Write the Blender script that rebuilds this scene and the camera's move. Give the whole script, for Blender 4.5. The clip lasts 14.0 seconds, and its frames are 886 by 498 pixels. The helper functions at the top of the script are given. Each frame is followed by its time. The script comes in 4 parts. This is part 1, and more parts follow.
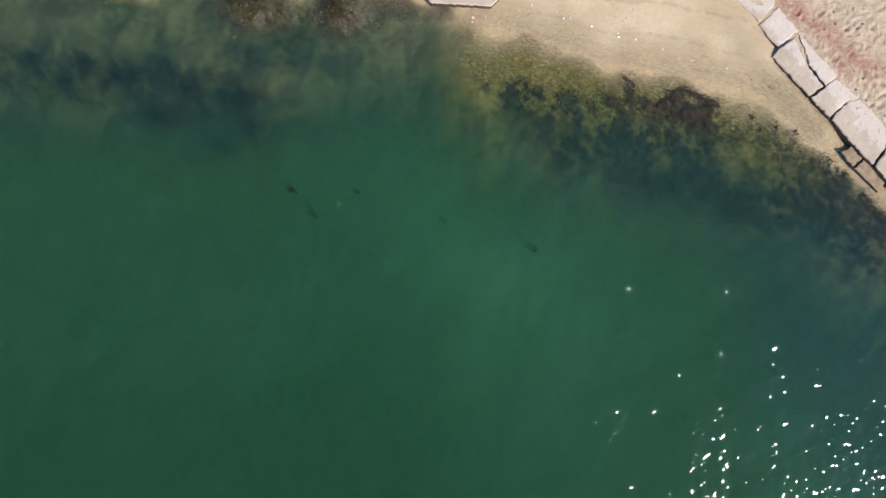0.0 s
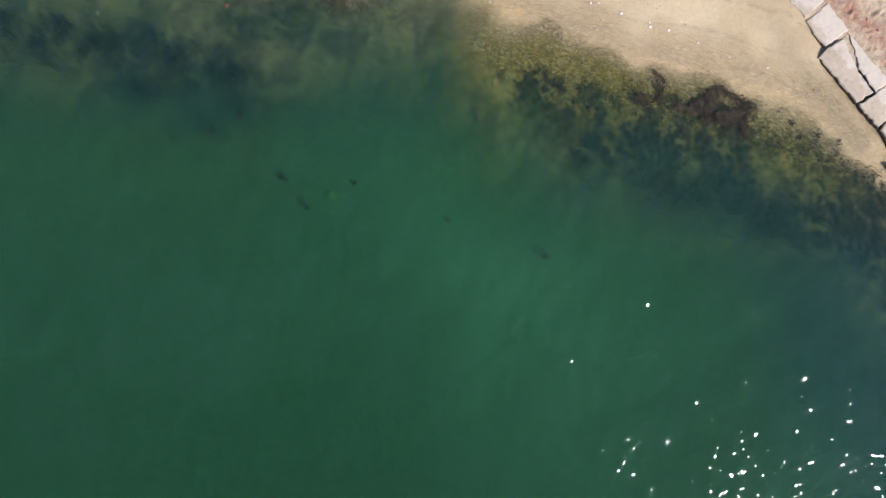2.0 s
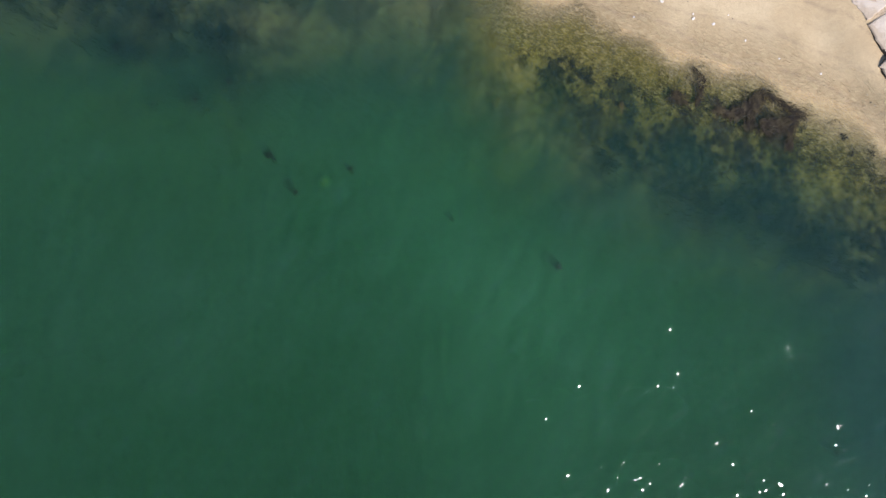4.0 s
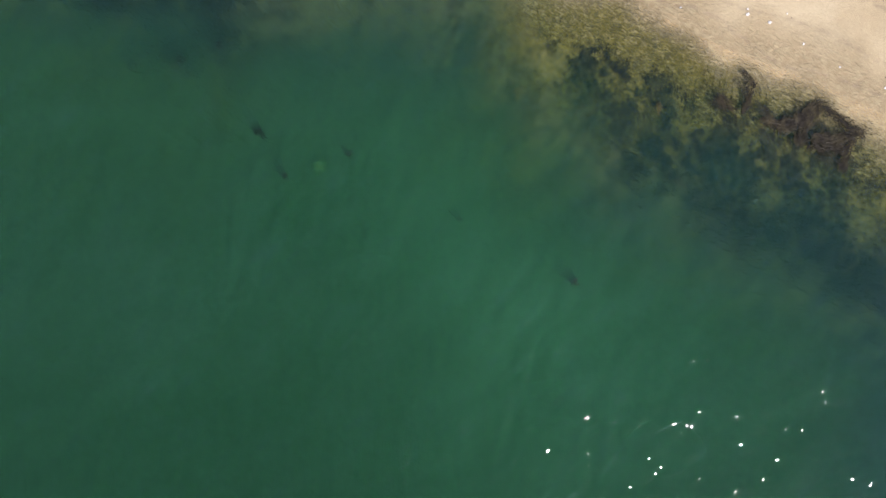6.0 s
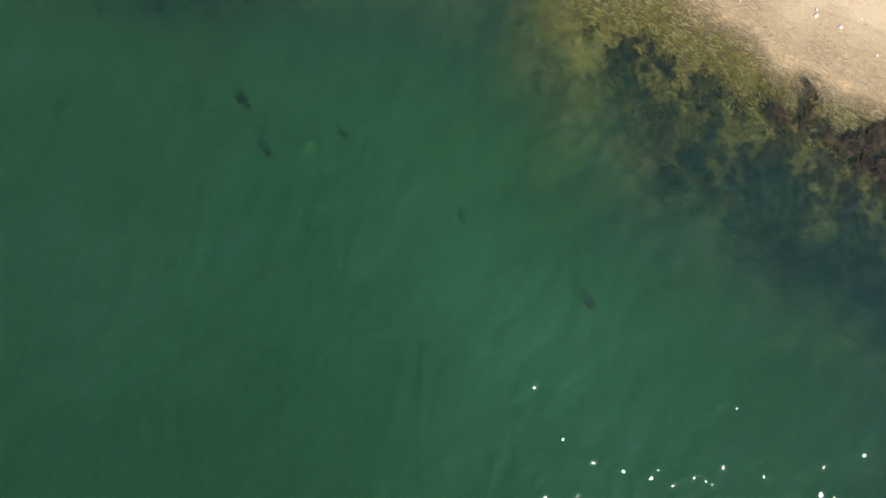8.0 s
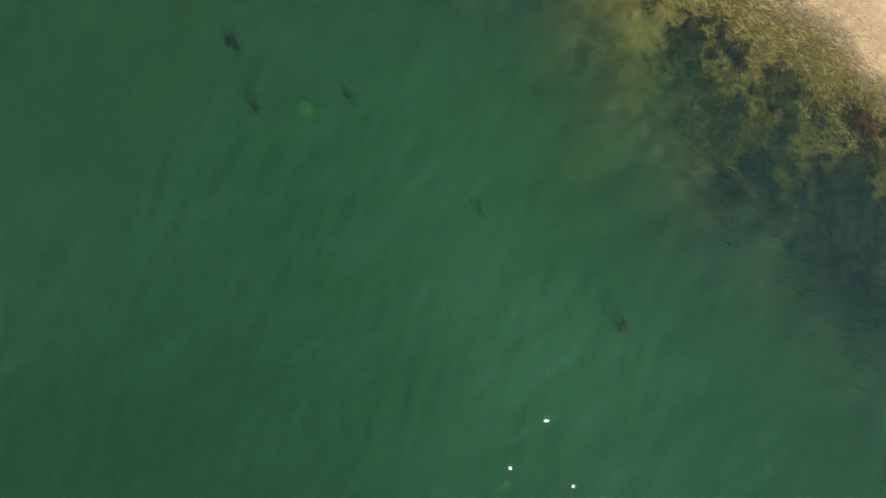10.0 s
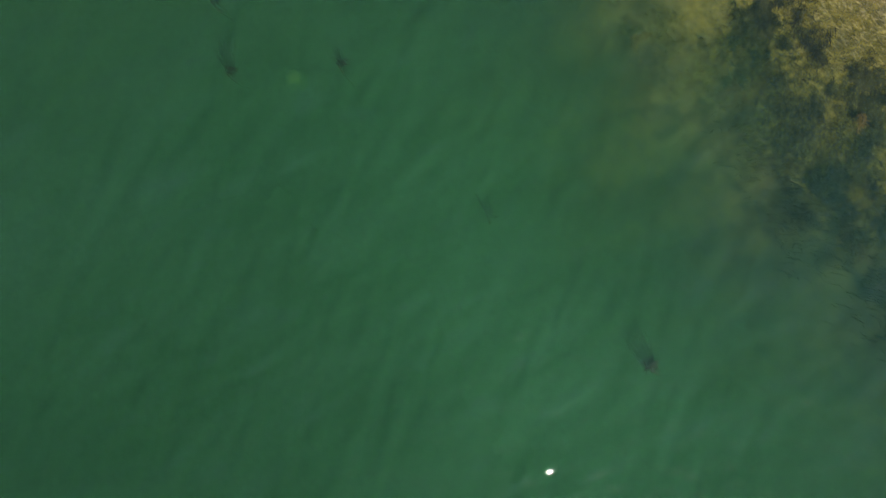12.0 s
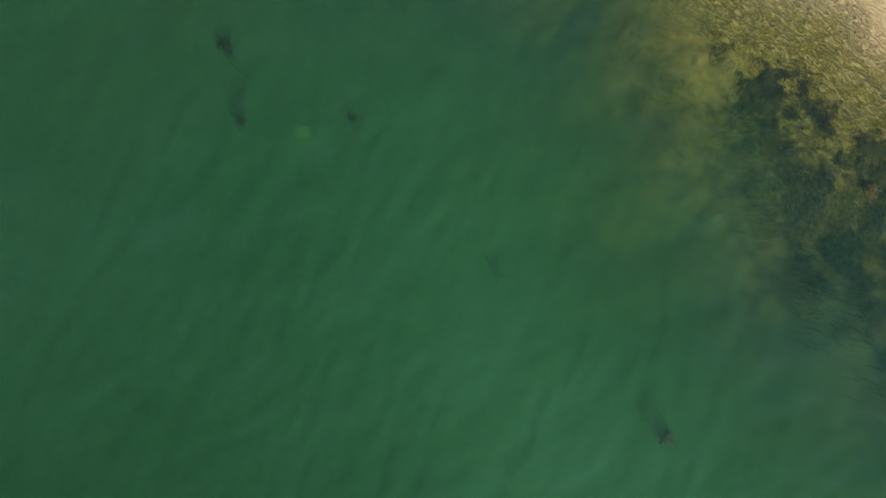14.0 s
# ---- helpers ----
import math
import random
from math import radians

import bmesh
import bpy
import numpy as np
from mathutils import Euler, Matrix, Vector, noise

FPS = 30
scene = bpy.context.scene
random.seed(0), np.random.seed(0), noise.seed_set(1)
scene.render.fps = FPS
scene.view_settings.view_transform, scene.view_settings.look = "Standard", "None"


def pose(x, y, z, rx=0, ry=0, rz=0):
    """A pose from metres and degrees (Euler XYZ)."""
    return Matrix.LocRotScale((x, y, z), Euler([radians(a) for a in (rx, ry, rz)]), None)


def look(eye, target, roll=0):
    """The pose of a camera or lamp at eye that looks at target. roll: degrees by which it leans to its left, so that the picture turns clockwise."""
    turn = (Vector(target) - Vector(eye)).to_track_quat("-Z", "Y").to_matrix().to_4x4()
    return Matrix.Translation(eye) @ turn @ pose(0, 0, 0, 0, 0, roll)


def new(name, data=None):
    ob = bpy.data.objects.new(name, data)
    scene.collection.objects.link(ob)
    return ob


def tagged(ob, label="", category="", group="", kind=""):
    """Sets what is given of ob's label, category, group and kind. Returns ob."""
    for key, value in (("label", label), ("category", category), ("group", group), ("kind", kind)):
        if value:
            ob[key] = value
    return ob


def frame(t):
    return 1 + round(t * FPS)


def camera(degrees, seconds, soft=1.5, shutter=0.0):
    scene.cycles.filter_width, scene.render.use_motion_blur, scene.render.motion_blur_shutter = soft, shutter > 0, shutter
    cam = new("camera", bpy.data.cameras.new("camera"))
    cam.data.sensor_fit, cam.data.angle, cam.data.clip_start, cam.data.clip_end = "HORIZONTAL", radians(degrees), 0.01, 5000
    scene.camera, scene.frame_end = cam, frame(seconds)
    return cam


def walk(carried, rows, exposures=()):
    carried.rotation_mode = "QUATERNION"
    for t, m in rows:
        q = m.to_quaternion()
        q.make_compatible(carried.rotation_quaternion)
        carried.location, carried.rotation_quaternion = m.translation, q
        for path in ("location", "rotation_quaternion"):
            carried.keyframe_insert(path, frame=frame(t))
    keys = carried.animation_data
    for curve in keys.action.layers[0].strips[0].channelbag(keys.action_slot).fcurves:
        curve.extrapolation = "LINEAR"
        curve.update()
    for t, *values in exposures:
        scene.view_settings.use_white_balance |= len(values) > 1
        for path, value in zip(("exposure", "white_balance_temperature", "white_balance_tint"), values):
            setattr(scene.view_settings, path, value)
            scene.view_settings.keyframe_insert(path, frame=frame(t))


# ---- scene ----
from functools import lru_cache

cam = camera(70, 14.0, soft=1.5)
PATH = [
    (0, pose(0.200, 0.360, 22.383, -0.77, 0.59, 0.36)),
    (0.5, pose(0.032, 0.570, 21.916, -1.35, 0.28, 0.80)),
    (1, pose(-0.062, 0.551, 21.395, -1.29, 0.13, 1.40)),
    (1.5, pose(-0.028, 0.405, 20.823, -0.94, 0.23, 2.29)),
    (2, pose(0.031, 0.306, 20.286, -0.57, 0.38, 3.31)),
    (2.5, pose(0.020, 0.219, 19.724, -0.30, 0.29, 4.39)),
    (5, pose(-0.018, -0.074, 17.040, 0.64, 0.36, 9.68)),
    (5.5, pose(-0.076, 0.070, 16.562, 0.14, 0.30, 10.80)),
    (6, pose(-0.229, 0.154, 16.016, 0.02, -0.07, 11.88)),
    (6.5, pose(-0.323, 0.213, 15.458, 0.03, -0.41, 13.19)),
    (7, pose(-0.382, 0.193, 14.876, 0.13, -0.81, 14.39)),
    (9.5, pose(-0.419, -0.022, 12.165, 0.57, -0.50, 21.02)),
    (10, pose(-0.487, -0.270, 11.494, 1.50, -1.20, 22.54)),
    (10.5, pose(-0.472, -0.453, 10.892, 2.15, -1.54, 24.05)),
    (11, pose(-0.457, -0.391, 10.418, 2.12, -1.33, 25.26)),
    (11.5, pose(-0.439, -0.129, 10.007, 1.49, -0.72, 25.91)),
    (12, pose(-0.214, -0.043, 9.529, 1.72, 0.25, 26.92)),
    (12.5, pose(-0.271, -0.082, 9.173, 1.71, -0.27, 27.51)),
    (13, pose(-0.338, -0.032, 9.119, 1.39, -0.41, 27.50)),
    (13.5, pose(-0.326, -0.148, 9.209, 3.28, -0.24, 27.61)),
    (14, pose(-0.203, -0.474, 9.180, 9.37, -0.53, 28.60)),
]
walk(cam, PATH, [(0, 0.5, 6100, 20), (5, 0.58, 6150, 20), (10, 0.65, 6950, 17), (14, 0.6, 7200, 5)])

# ---- world, sun, exposure ----
SUN_AZIMUTH = math.atan2(0.76, -0.65)      # from +y towards +x
SUN_HEIGHT = radians(41)
world = bpy.data.worlds.new("sky")
scene.world = world
world.use_nodes = True
sky = world.node_tree.nodes.new("ShaderNodeTexSky")
sky.sky_type = "NISHITA"
sky.sun_disc = False
sky.dust_density = 0.4
sky.ozone_density = 2.0
sky.sun_elevation = SUN_HEIGHT
sky.sun_rotation = SUN_AZIMUTH
background = world.node_tree.nodes["Background"]
background.inputs["Strength"].default_value = 0.115
world.node_tree.links.new(sky.outputs[0], background.inputs["Color"])
sun_data = bpy.data.lights.new("sun", "SUN")
sun_data.energy = 3.75
sun_data.angle = radians(0.53)
sun_data.color = (1.0, 0.94, 0.83)
sun = new("sun", sun_data)
sun_way = Vector((math.sin(SUN_AZIMUTH) * math.cos(SUN_HEIGHT), math.cos(SUN_AZIMUTH) * math.cos(SUN_HEIGHT), math.sin(SUN_HEIGHT)))
sun.matrix_world = look(sun_way * 60, (0, 0, 0))


# ---- materials ----
class Nodes:
    """A short way to write a node material."""

    def __init__(self, name):
        self.mat = bpy.data.materials.new(name)
        self.mat.use_nodes = True
        self.tree = self.mat.node_tree
        self.tree.nodes.clear()
        self.out = self.tree.nodes.new("ShaderNodeOutputMaterial")

    def put(self, socket, value):
        if isinstance(value, bpy.types.NodeSocket):
            self.tree.links.new(value, socket)
        elif isinstance(value, tuple) and len(value) == 3 and socket.type == "RGBA":
            socket.default_value = (*value, 1)
        else:
            socket.default_value = value

    def node(self, kind, out=0, **inputs):
        n = self.tree.nodes.new("ShaderNode" + kind)
        for key, value in inputs.items():
            self.put(n.inputs[key.replace("_", " ")], value)
        return n.outputs[out]

    def place(self):
        return self.node("NewGeometry", "Position")

    def noise(self, scale, detail=4.0, rough=0.55, at=None, distortion=0.0):
        return self.node("TexNoise", "Fac", Vector=at or self.place(), Scale=scale, Detail=detail, Roughness=rough, Distortion=distortion)

    def turned(self, angle, sx, sy, sz=1.0):
        n = self.tree.nodes.new("ShaderNodeMapping")
        n.vector_type = "TEXTURE"
        n.inputs["Rotation"].default_value = (0, 0, radians(angle))
        n.inputs["Scale"].default_value = (sx, sy, sz)
        self.put(n.inputs["Vector"], self.place())
        return n.outputs[0]

    def landward(self):
        """Metres behind the seaward edge of the slab wall."""
        n = self.tree.nodes.new("ShaderNodeVectorMath")
        n.operation = "DOT_PRODUCT"
        self.put(n.inputs[0], self.place())
        n.inputs[1].default_value = (0.721, 0.693, 0)
        return self.math("SUBTRACT", n.outputs["Value"], 12.78)

    def math(self, op, a, b=0.0, c=0.0):
        n = self.tree.nodes.new("ShaderNodeMath")
        n.operation = op
        for k, v in enumerate((a, b, c)):
            self.put(n.inputs[k], v)
        return n.outputs[0]

    def span(self, value, a, b, lo=0.0, hi=1.0):
        n = self.tree.nodes.new("ShaderNodeMapRange")
        n.interpolation_type = "SMOOTHSTEP"
        for k, v in enumerate((value, a, b, lo, hi)):
            self.put(n.inputs[k], v)
        return n.outputs[0]

    def mix(self, fac, a, b, how="MIX"):
        n = self.tree.nodes.new("ShaderNodeMix")
        n.data_type, n.blend_type = "RGBA", how
        self.put(n.inputs[0], fac), self.put(n.inputs[6], a), self.put(n.inputs[7], b)
        return n.outputs[2]

    def attr(self, name):
        n = self.tree.nodes.new("ShaderNodeAttribute")
        n.attribute_name = name
        return n.outputs["Fac"]

    def bump(self, height, strength=1.0, distance=0.01, normal=None):
        n = self.tree.nodes.new("ShaderNodeBump")
        n.inputs["Strength"].default_value = strength
        n.inputs["Distance"].default_value = distance
        self.put(n.inputs["Height"], height)
        if normal:
            self.put(n.inputs["Normal"], normal)
        return n.outputs[0]

    def done(self, colour, rough, normal=None, spec=0.5):
        b = self.tree.nodes.new("ShaderNodeBsdfPrincipled")
        self.put(b.inputs["Base Color"], colour), self.put(b.inputs["Roughness"], rough)
        b.inputs["Specular IOR Level"].default_value = spec
        if normal:
            self.put(b.inputs["Normal"], normal)
        self.tree.links.new(b.outputs[0], self.out.inputs[0])
        return self.mat


def ground_material():
    m = Nodes("sand_and_seabed")
    grain, mid, big = m.noise(70, 3), m.noise(6, 5), m.noise(0.7, 4)
    sand = m.mix(m.span(big, 0.3, 0.7), (0.56, 0.435, 0.25), (0.635, 0.515, 0.315))
    sand = m.mix(m.span(mid, 0.35, 0.75, 0, 0.3), sand, (0.46, 0.35, 0.21))
    drift = m.noise(1.3, 5, at=m.turned(-18, 3.2, 0.35))
    sand = m.mix(m.span(drift, 0.55, 0.75, 0, 0.2), sand, (0.47, 0.36, 0.21))
    sand = m.mix(m.span(m.noise(28, 4, 0.65), 0.5, 0.75, 0, 0.5), sand, (0.37, 0.272, 0.155))
    wet = m.mix(m.span(mid, 0.3, 0.7), (0.40, 0.295, 0.155), (0.47, 0.36, 0.195))
    colour = m.mix(m.attr("wet"), sand, wet)
    soil = m.mix(m.span(mid, 0.35, 0.65), (0.52, 0.395, 0.25), (0.64, 0.505, 0.345))
    soil = m.mix(m.span(m.noise(2.2, 4), 0.5, 0.72, 0, 0.5), soil, (0.38, 0.34, 0.20))
    colour = m.mix(m.attr("terrace"), colour, soil)
    red = m.mix(m.span(mid, 0.3, 0.7), (0.36, 0.185, 0.11), (0.47, 0.28, 0.19))
    colour = m.mix(m.math("MULTIPLY", m.attr("red"), m.span(m.noise(3.5, 6), 0.25, 0.6)), colour, red)
    film = m.mix(m.span(m.noise(9, 4), 0.35, 0.65), (0.125, 0.105, 0.012), (0.24, 0.195, 0.036))
    # bright net of light on shallow sand, painted as pale ridge crests besides their bump
    ridges = m.span(m.noise(12, 3, 0.55, m.turned(-20, 1.8, 0.75), 0.8), 0.42, 0.62)
    fleck = m.span(m.noise(27, 3, 0.6, m.turned(-35, 1.4, 0.8), 0.5), 0.46, 0.66)
    ridges = m.math("MULTIPLY", m.math("ADD", m.math("MULTIPLY", ridges, 0.68), m.math("MULTIPLY", fleck, 0.42)), m.span(m.noise(1.7, 4), 0.3, 0.62, 0.55, 1.0))
    ripple = m.math("MULTIPLY", ridges, m.attr("shallow"))
    film = m.mix(m.span(ripple, 0.0, 0.95, 0, 0.72), film, m.mix(m.span(m.attr("algae"), 0.3, 1.0), (0.50, 0.405, 0.19), (0.43, 0.355, 0.085)))
    colour = m.mix(m.math("MULTIPLY", m.attr("wrack"), m.span(m.noise(5, 4), 0.35, 0.6)), colour, (0.30, 0.225, 0.15))
    film = m.mix(m.span(m.noise(2.6, 5), 0.52, 0.68, 0, 0.8), film, (0.085, 0.08, 0.022))
    colour = m.mix(m.math("MULTIPLY", m.attr("algae"), m.span(m.noise(4.5, 5), 0.05, 0.42)), colour, film)
    colour = m.mix(m.math("MULTIPLY", m.attr("algae"), m.span(m.noise(26, 4, 0.65), 0.42, 0.7, 0, 0.6)), colour, (0.09, 0.075, 0.02))
    silt = m.mix(m.span(m.noise(0.95, 5, 0.6, m.turned(-30, 0.8, 1.5), 0.6), 0.4, 0.6), (0.045, 0.044, 0.024), (0.155, 0.14, 0.062))
    silt = m.mix(m.span(m.noise(5.5, 6, 0.68, m.turned(-15, 1.7, 0.6), 0.6), 0.48, 0.66, 0, 0.75), silt, (0.030, 0.029, 0.020))
    silt = m.mix(m.span(m.noise(19, 4, 0.6), 0.58, 0.72, 0, 0.6), silt, (0.26, 0.22, 0.12))
    colour = m.mix(m.math("MULTIPLY", m.attr("silt"), 0.9), colour, silt)
    stone = m.mix(m.span(m.noise(16, 4), 0.35, 0.7), (0.03, 0.025, 0.013), (0.115, 0.092, 0.042))
    # crests painted lighter once more, as if catching the sun
    colour = m.mix(m.span(ripple, 0.0, 1.0, 0, 0.42), colour, (0.60, 0.49, 0.27))
    colour = m.mix(m.attr("gravel"), colour, stone)
    colour = m.mix(m.span(grain, 0.3, 0.7, 0, 0.35), colour, (0.24, 0.18, 0.12), "MULTIPLY")
    rough = m.span(m.attr("wet"), 0, 1, 0.95, 0.55)
    bump = m.bump(m.noise(11, 5, 0.6), 0.7, 0.014, m.bump(grain, 0.5, 0.006))
    bump = m.bump(m.math("MULTIPLY", ripple, m.span(m.attr("algae"), 0.0, 0.4, 0.2, 1)), 1.0, 0.08, bump)
    ridge = m.noise(2.6, 5, 0.6, m.turned(-28, 1.5, 0.45), 0.7)
    bump = m.bump(m.math("MULTIPLY", m.math("MULTIPLY", ridge, m.span(m.attr("wet"), 0.0, 0.6, 0.45, 1.0)), m.span(m.attr("algae"), 0.2, 0.8, 1.0, 0.15)), 1.0, 0.045, bump)
    rubble = m.math("MULTIPLY", m.noise(13, 5, 0.6), m.attr("terrace"))
    bump = m.bump(rubble, 1.0, 0.04, bump)
    return m.done(colour, rough, bump, 0.3)


# the water body: transmission per metre of turbid water, and the colour of what it scatters
MURK = 1.7
SCATTER = (0.0225, 0.0840, 0.0440)


def murk(m, thickness, normal):
    """Turbid water of the given thickness: part of the light passes, the rest is scattered back green."""
    cloud = m.noise(0.33, 5, 0.6, m.turned(35, 1.8, 0.9), 0.8)
    streak = m.noise(0.9, 4, 0.6, m.turned(70, 2.6, 0.7), 0.5)
    silty = m.attr("silty")
    k = m.math("MULTIPLY", m.math("MULTIPLY", m.span(cloud, 0.25, 0.75, 0.8, 1.25), silty), -MURK)
    clear = m.math("POWER", 2.71828, m.math("MULTIPLY", thickness, k))
    body = m.mix(m.span(cloud, 0.3, 0.72), SCATTER, (SCATTER[0] * 1.2, SCATTER[1] * 1.06, SCATTER[2] * 1.15))
    body = m.mix(m.span(streak, 0.4, 0.75, 0, 0.35), body, (SCATTER[0] * 1.6, SCATTER[1] * 1.22, SCATTER[2] * 1.7))
    # lens falloff painted into the water: scatter colour raised around the middle
    body = m.mix(m.attr("bright_middle"), body, m.mix(1.0, body, (1.42, 1.52, 1.44), "MULTIPLY"))
    veil = m.mix(m.attr("slate"), (0.026, 0.085, 0.044), (0.018, 0.058, 0.057))
    body = m.mix(m.span(m.attr("depth"), 0.3, 1.8), veil, body)
    body = m.mix(m.span(m.attr("depth"), 1.0, 3.4), body, (SCATTER[0] * 0.78, SCATTER[1] * 0.82, SCATTER[2] * 0.72))
    through_water = m.node("BsdfTransparent", Color=m.mix(clear, (0.48, 0.89, 0.40), (1.0, 1.0, 1.0)))
    scatter = m.node("BsdfDiffuse", Color=body, Normal=normal)
    n = m.tree.nodes.new("ShaderNodeMixShader")
    m.put(n.inputs[0], clear), m.put(n.inputs[1], scatter), m.put(n.inputs[2], through_water)
    return n.outputs[0]


def wave_heights(m):
    """Wind lines, swell, wind chop, cross chop and the finest ripples, calmer in the shallows."""
    shore = m.span(m.attr("depth"), 0.0, 0.35, 0.12, 1.0)
    lines = m.math("ADD", m.noise(6.5, 1, 0.5, m.turned(17, 0.8, 5.0), 0.3), m.math("MULTIPLY", m.noise(7.5, 1, 0.5, m.turned(68, 0.8, 6.0), 0.2), m.span(m.attr("bright_middle"), 0.2, 0.9, 0.2, 0.9)))
    return [m.math("MULTIPLY", h, shore) for h in (lines, m.noise(0.55, 3, 0.5, m.turned(10, 1.0, 3.0), 0.3), m.noise(2.2, 1, 0.5, m.turned(12, 0.75, 2.4), 0.4),
                                                   m.noise(3.0, 1, 0.5, m.turned(-38, 0.7, 1.9), 0.4), m.math("MULTIPLY", m.noise(4.5, 0, 0.5, m.turned(20, 1.1, 0.95), 0.3), m.span(m.noise(0.6, 2), 0.35, 0.62, 0.68, 1.1)))]


def sunlit_normal(m, heights):
    """Sunlight enters the water through the waves, so what it scatters back follows their slopes."""
    lines, swell, chop, cross, fine = heights
    return m.bump(lines, 1.0, 0.032, m.bump(cross, 1.0, 0.03, m.bump(chop, 1.0, 0.09, m.bump(swell, 1.0, 0.06))))


def layer_material():
    m = Nodes("murky_water")
    m.tree.links.new(murk(m, m.attr("thickness"), sunlit_normal(m, wave_heights(m))), m.out.inputs[0])
    return m.mat


def water_material():
    m = Nodes("rippled_water_surface")
    heights = wave_heights(m)
    lines, swell, chop, cross, fine = heights
    waves = m.bump(lines, 1.0, 0.004, m.bump(cross, 1.0, 0.016, m.bump(chop, 1.0, 0.024, m.bump(swell, 1.0, 0.04))))
    glint = m.bump(fine, 1.0, 0.044, waves)
    body = murk(m, m.attr("thickness"), sunlit_normal(m, heights))
    gloss = m.tree.nodes.new("ShaderNodeBsdfAnisotropic")
    gloss.distribution = "BECKMANN"
    m.put(gloss.inputs["Roughness"], 0.09), m.put(gloss.inputs["Normal"], glint)
    # painted sky reflection: noise streaks lift the gloss colour up to 2.2 times Fresnel
    sky_streaks = m.span(m.noise(1.5, 6, 0.65, m.turned(-32, 0.45, 1.8), 0.6), 0.52, 0.72, 0.95, 2.2)
    m.put(gloss.inputs["Color"], m.math("MULTIPLY", m.node("Fresnel", IOR=1.333, Normal=waves), sky_streaks))
    n = m.tree.nodes.new("ShaderNodeAddShader")
    m.put(n.inputs[0], body), m.put(n.inputs[1], gloss.outputs[0])
    m.tree.links.new(n.outputs[0], m.out.inputs[0])
    return m.mat


def concrete_material():
    m = Nodes("weathered_concrete")
    tint = m.node("ObjectInfo", "Random")
    big, mid, grain = m.noise(1.4, 5), m.noise(7, 6, 0.65), m.noise(90, 3)
    colour = m.mix(m.span(big, 0.35, 0.65), (0.49, 0.40, 0.27), (0.585, 0.49, 0.35))
    colour = m.mix(m.span(tint, 0.1, 0.9, 0, 0.6), colour, (0.48, 0.38, 0.275))
    colour = m.mix(m.span(m.noise(0.9, 7, 0.7), 0.42, 0.60, 0, 0.7), colour, (0.44, 0.35, 0.25))
    colour = m.mix(m.span(mid, 0.5, 0.72, 0, 0.55), colour, (0.30, 0.25, 0.18))
    colour = m.mix(m.span(m.noise(23, 3), 0.66, 0.72, 0, 0.7), colour, (0.16, 0.13, 0.09))
    away = m.landward()
    bleach = m.span(m.math("ADD", away, m.span(m.noise(2.4, 5, 0.65), 0.2, 0.8, -0.45, 0.45)), 0.45, 0.75)
    colour = m.mix(m.math("MULTIPLY", bleach, 0.5), colour, m.mix(m.span(mid, 0.3, 0.7), (0.60, 0.52, 0.41), (0.75, 0.67, 0.56)))
    bump = m.bump(mid, 0.8, 0.02, m.bump(grain, 0.5, 0.004))
    return m.done(colour, 0.9, bump, 0.3)


def weed_material(name, dark, light, tip):
    m = Nodes(name)
    per = m.node("NewGeometry", "Random Per Island")
    # sunlit clump tops and the shadow between them, painted with noise
    lit_lump = m.span(m.noise(4.6, 3, 0.55, m.turned(25, 0.8, 1.3)), 0.36, 0.64)
    shade = m.math("ADD", m.math("MULTIPLY", lit_lump, 0.82), m.math("MULTIPLY", per, 0.18))
    colour = m.mix(shade, dark, light)
    colour = m.mix(m.math("MULTIPLY", m.span(per, 0.86, 0.98), m.span(lit_lump, 0.3, 0.8, 0.0, 0.5)), colour, tip)
    colour = m.mix(m.span(m.noise(1.6, 4), 0.42, 0.62, 0, 0.55), colour, dark)
    return m.done(colour, 0.6, m.bump(m.noise(60, 2), 0.4, 0.004), 0.25)


def plain_material(name, a, b, scale, rough, relief=0.003):
    m = Nodes(name)
    colour = m.mix(m.span(m.noise(scale, 4), 0.35, 0.65), a, b)
    colour = m.mix(m.span(m.noise(scale * 7, 3), 0.4, 0.8, 0, 0.3), colour, a)
    return m.done(colour, rough, m.bump(m.noise(scale * 4, 4), 0.6, relief))


GROUND = ground_material()
WATER = water_material()
LAYER = layer_material()
CONCRETE = concrete_material()
# near-black concrete: the shade under slab edges and in joints, put into colour
SIDE_SHADE = plain_material("shaded_concrete_side", (0.028, 0.023, 0.017), (0.085, 0.068, 0.048), 9, 0.8, 0.02)
FOOTING = plain_material("sand_covered_concrete", (0.23, 0.168, 0.09), (0.34, 0.25, 0.14), 5, 0.85, 0.01)
ROCKWEED = weed_material("brown_rockweed", (0.016, 0.012, 0.007), (0.068, 0.053, 0.024), (0.105, 0.078, 0.03))
BLACKWEED = weed_material("blackish_weed", (0.008, 0.010, 0.009), (0.052, 0.051, 0.020), (0.17, 0.145, 0.045))
DARKWEED = weed_material("dark_kelp", (0.002, 0.005, 0.003), (0.005, 0.010, 0.006), (0.03, 0.026, 0.010))
OLIVEWEED = weed_material("olive_turf_algae", (0.10, 0.083, 0.012), (0.28, 0.22, 0.038), (0.40, 0.32, 0.085))
BROWNWEED = weed_material("olive_brown_weed", (0.022, 0.026, 0.011), (0.09, 0.088, 0.026), (0.17, 0.155, 0.045))
TURFWEED = weed_material("brown_rock_turf", (0.030, 0.028, 0.010), (0.12, 0.105, 0.034), (0.20, 0.17, 0.06))
GREENWEED = weed_material("bright_green_algae", (0.03, 0.075, 0.010), (0.09, 0.18, 0.02), (0.14, 0.25, 0.04))
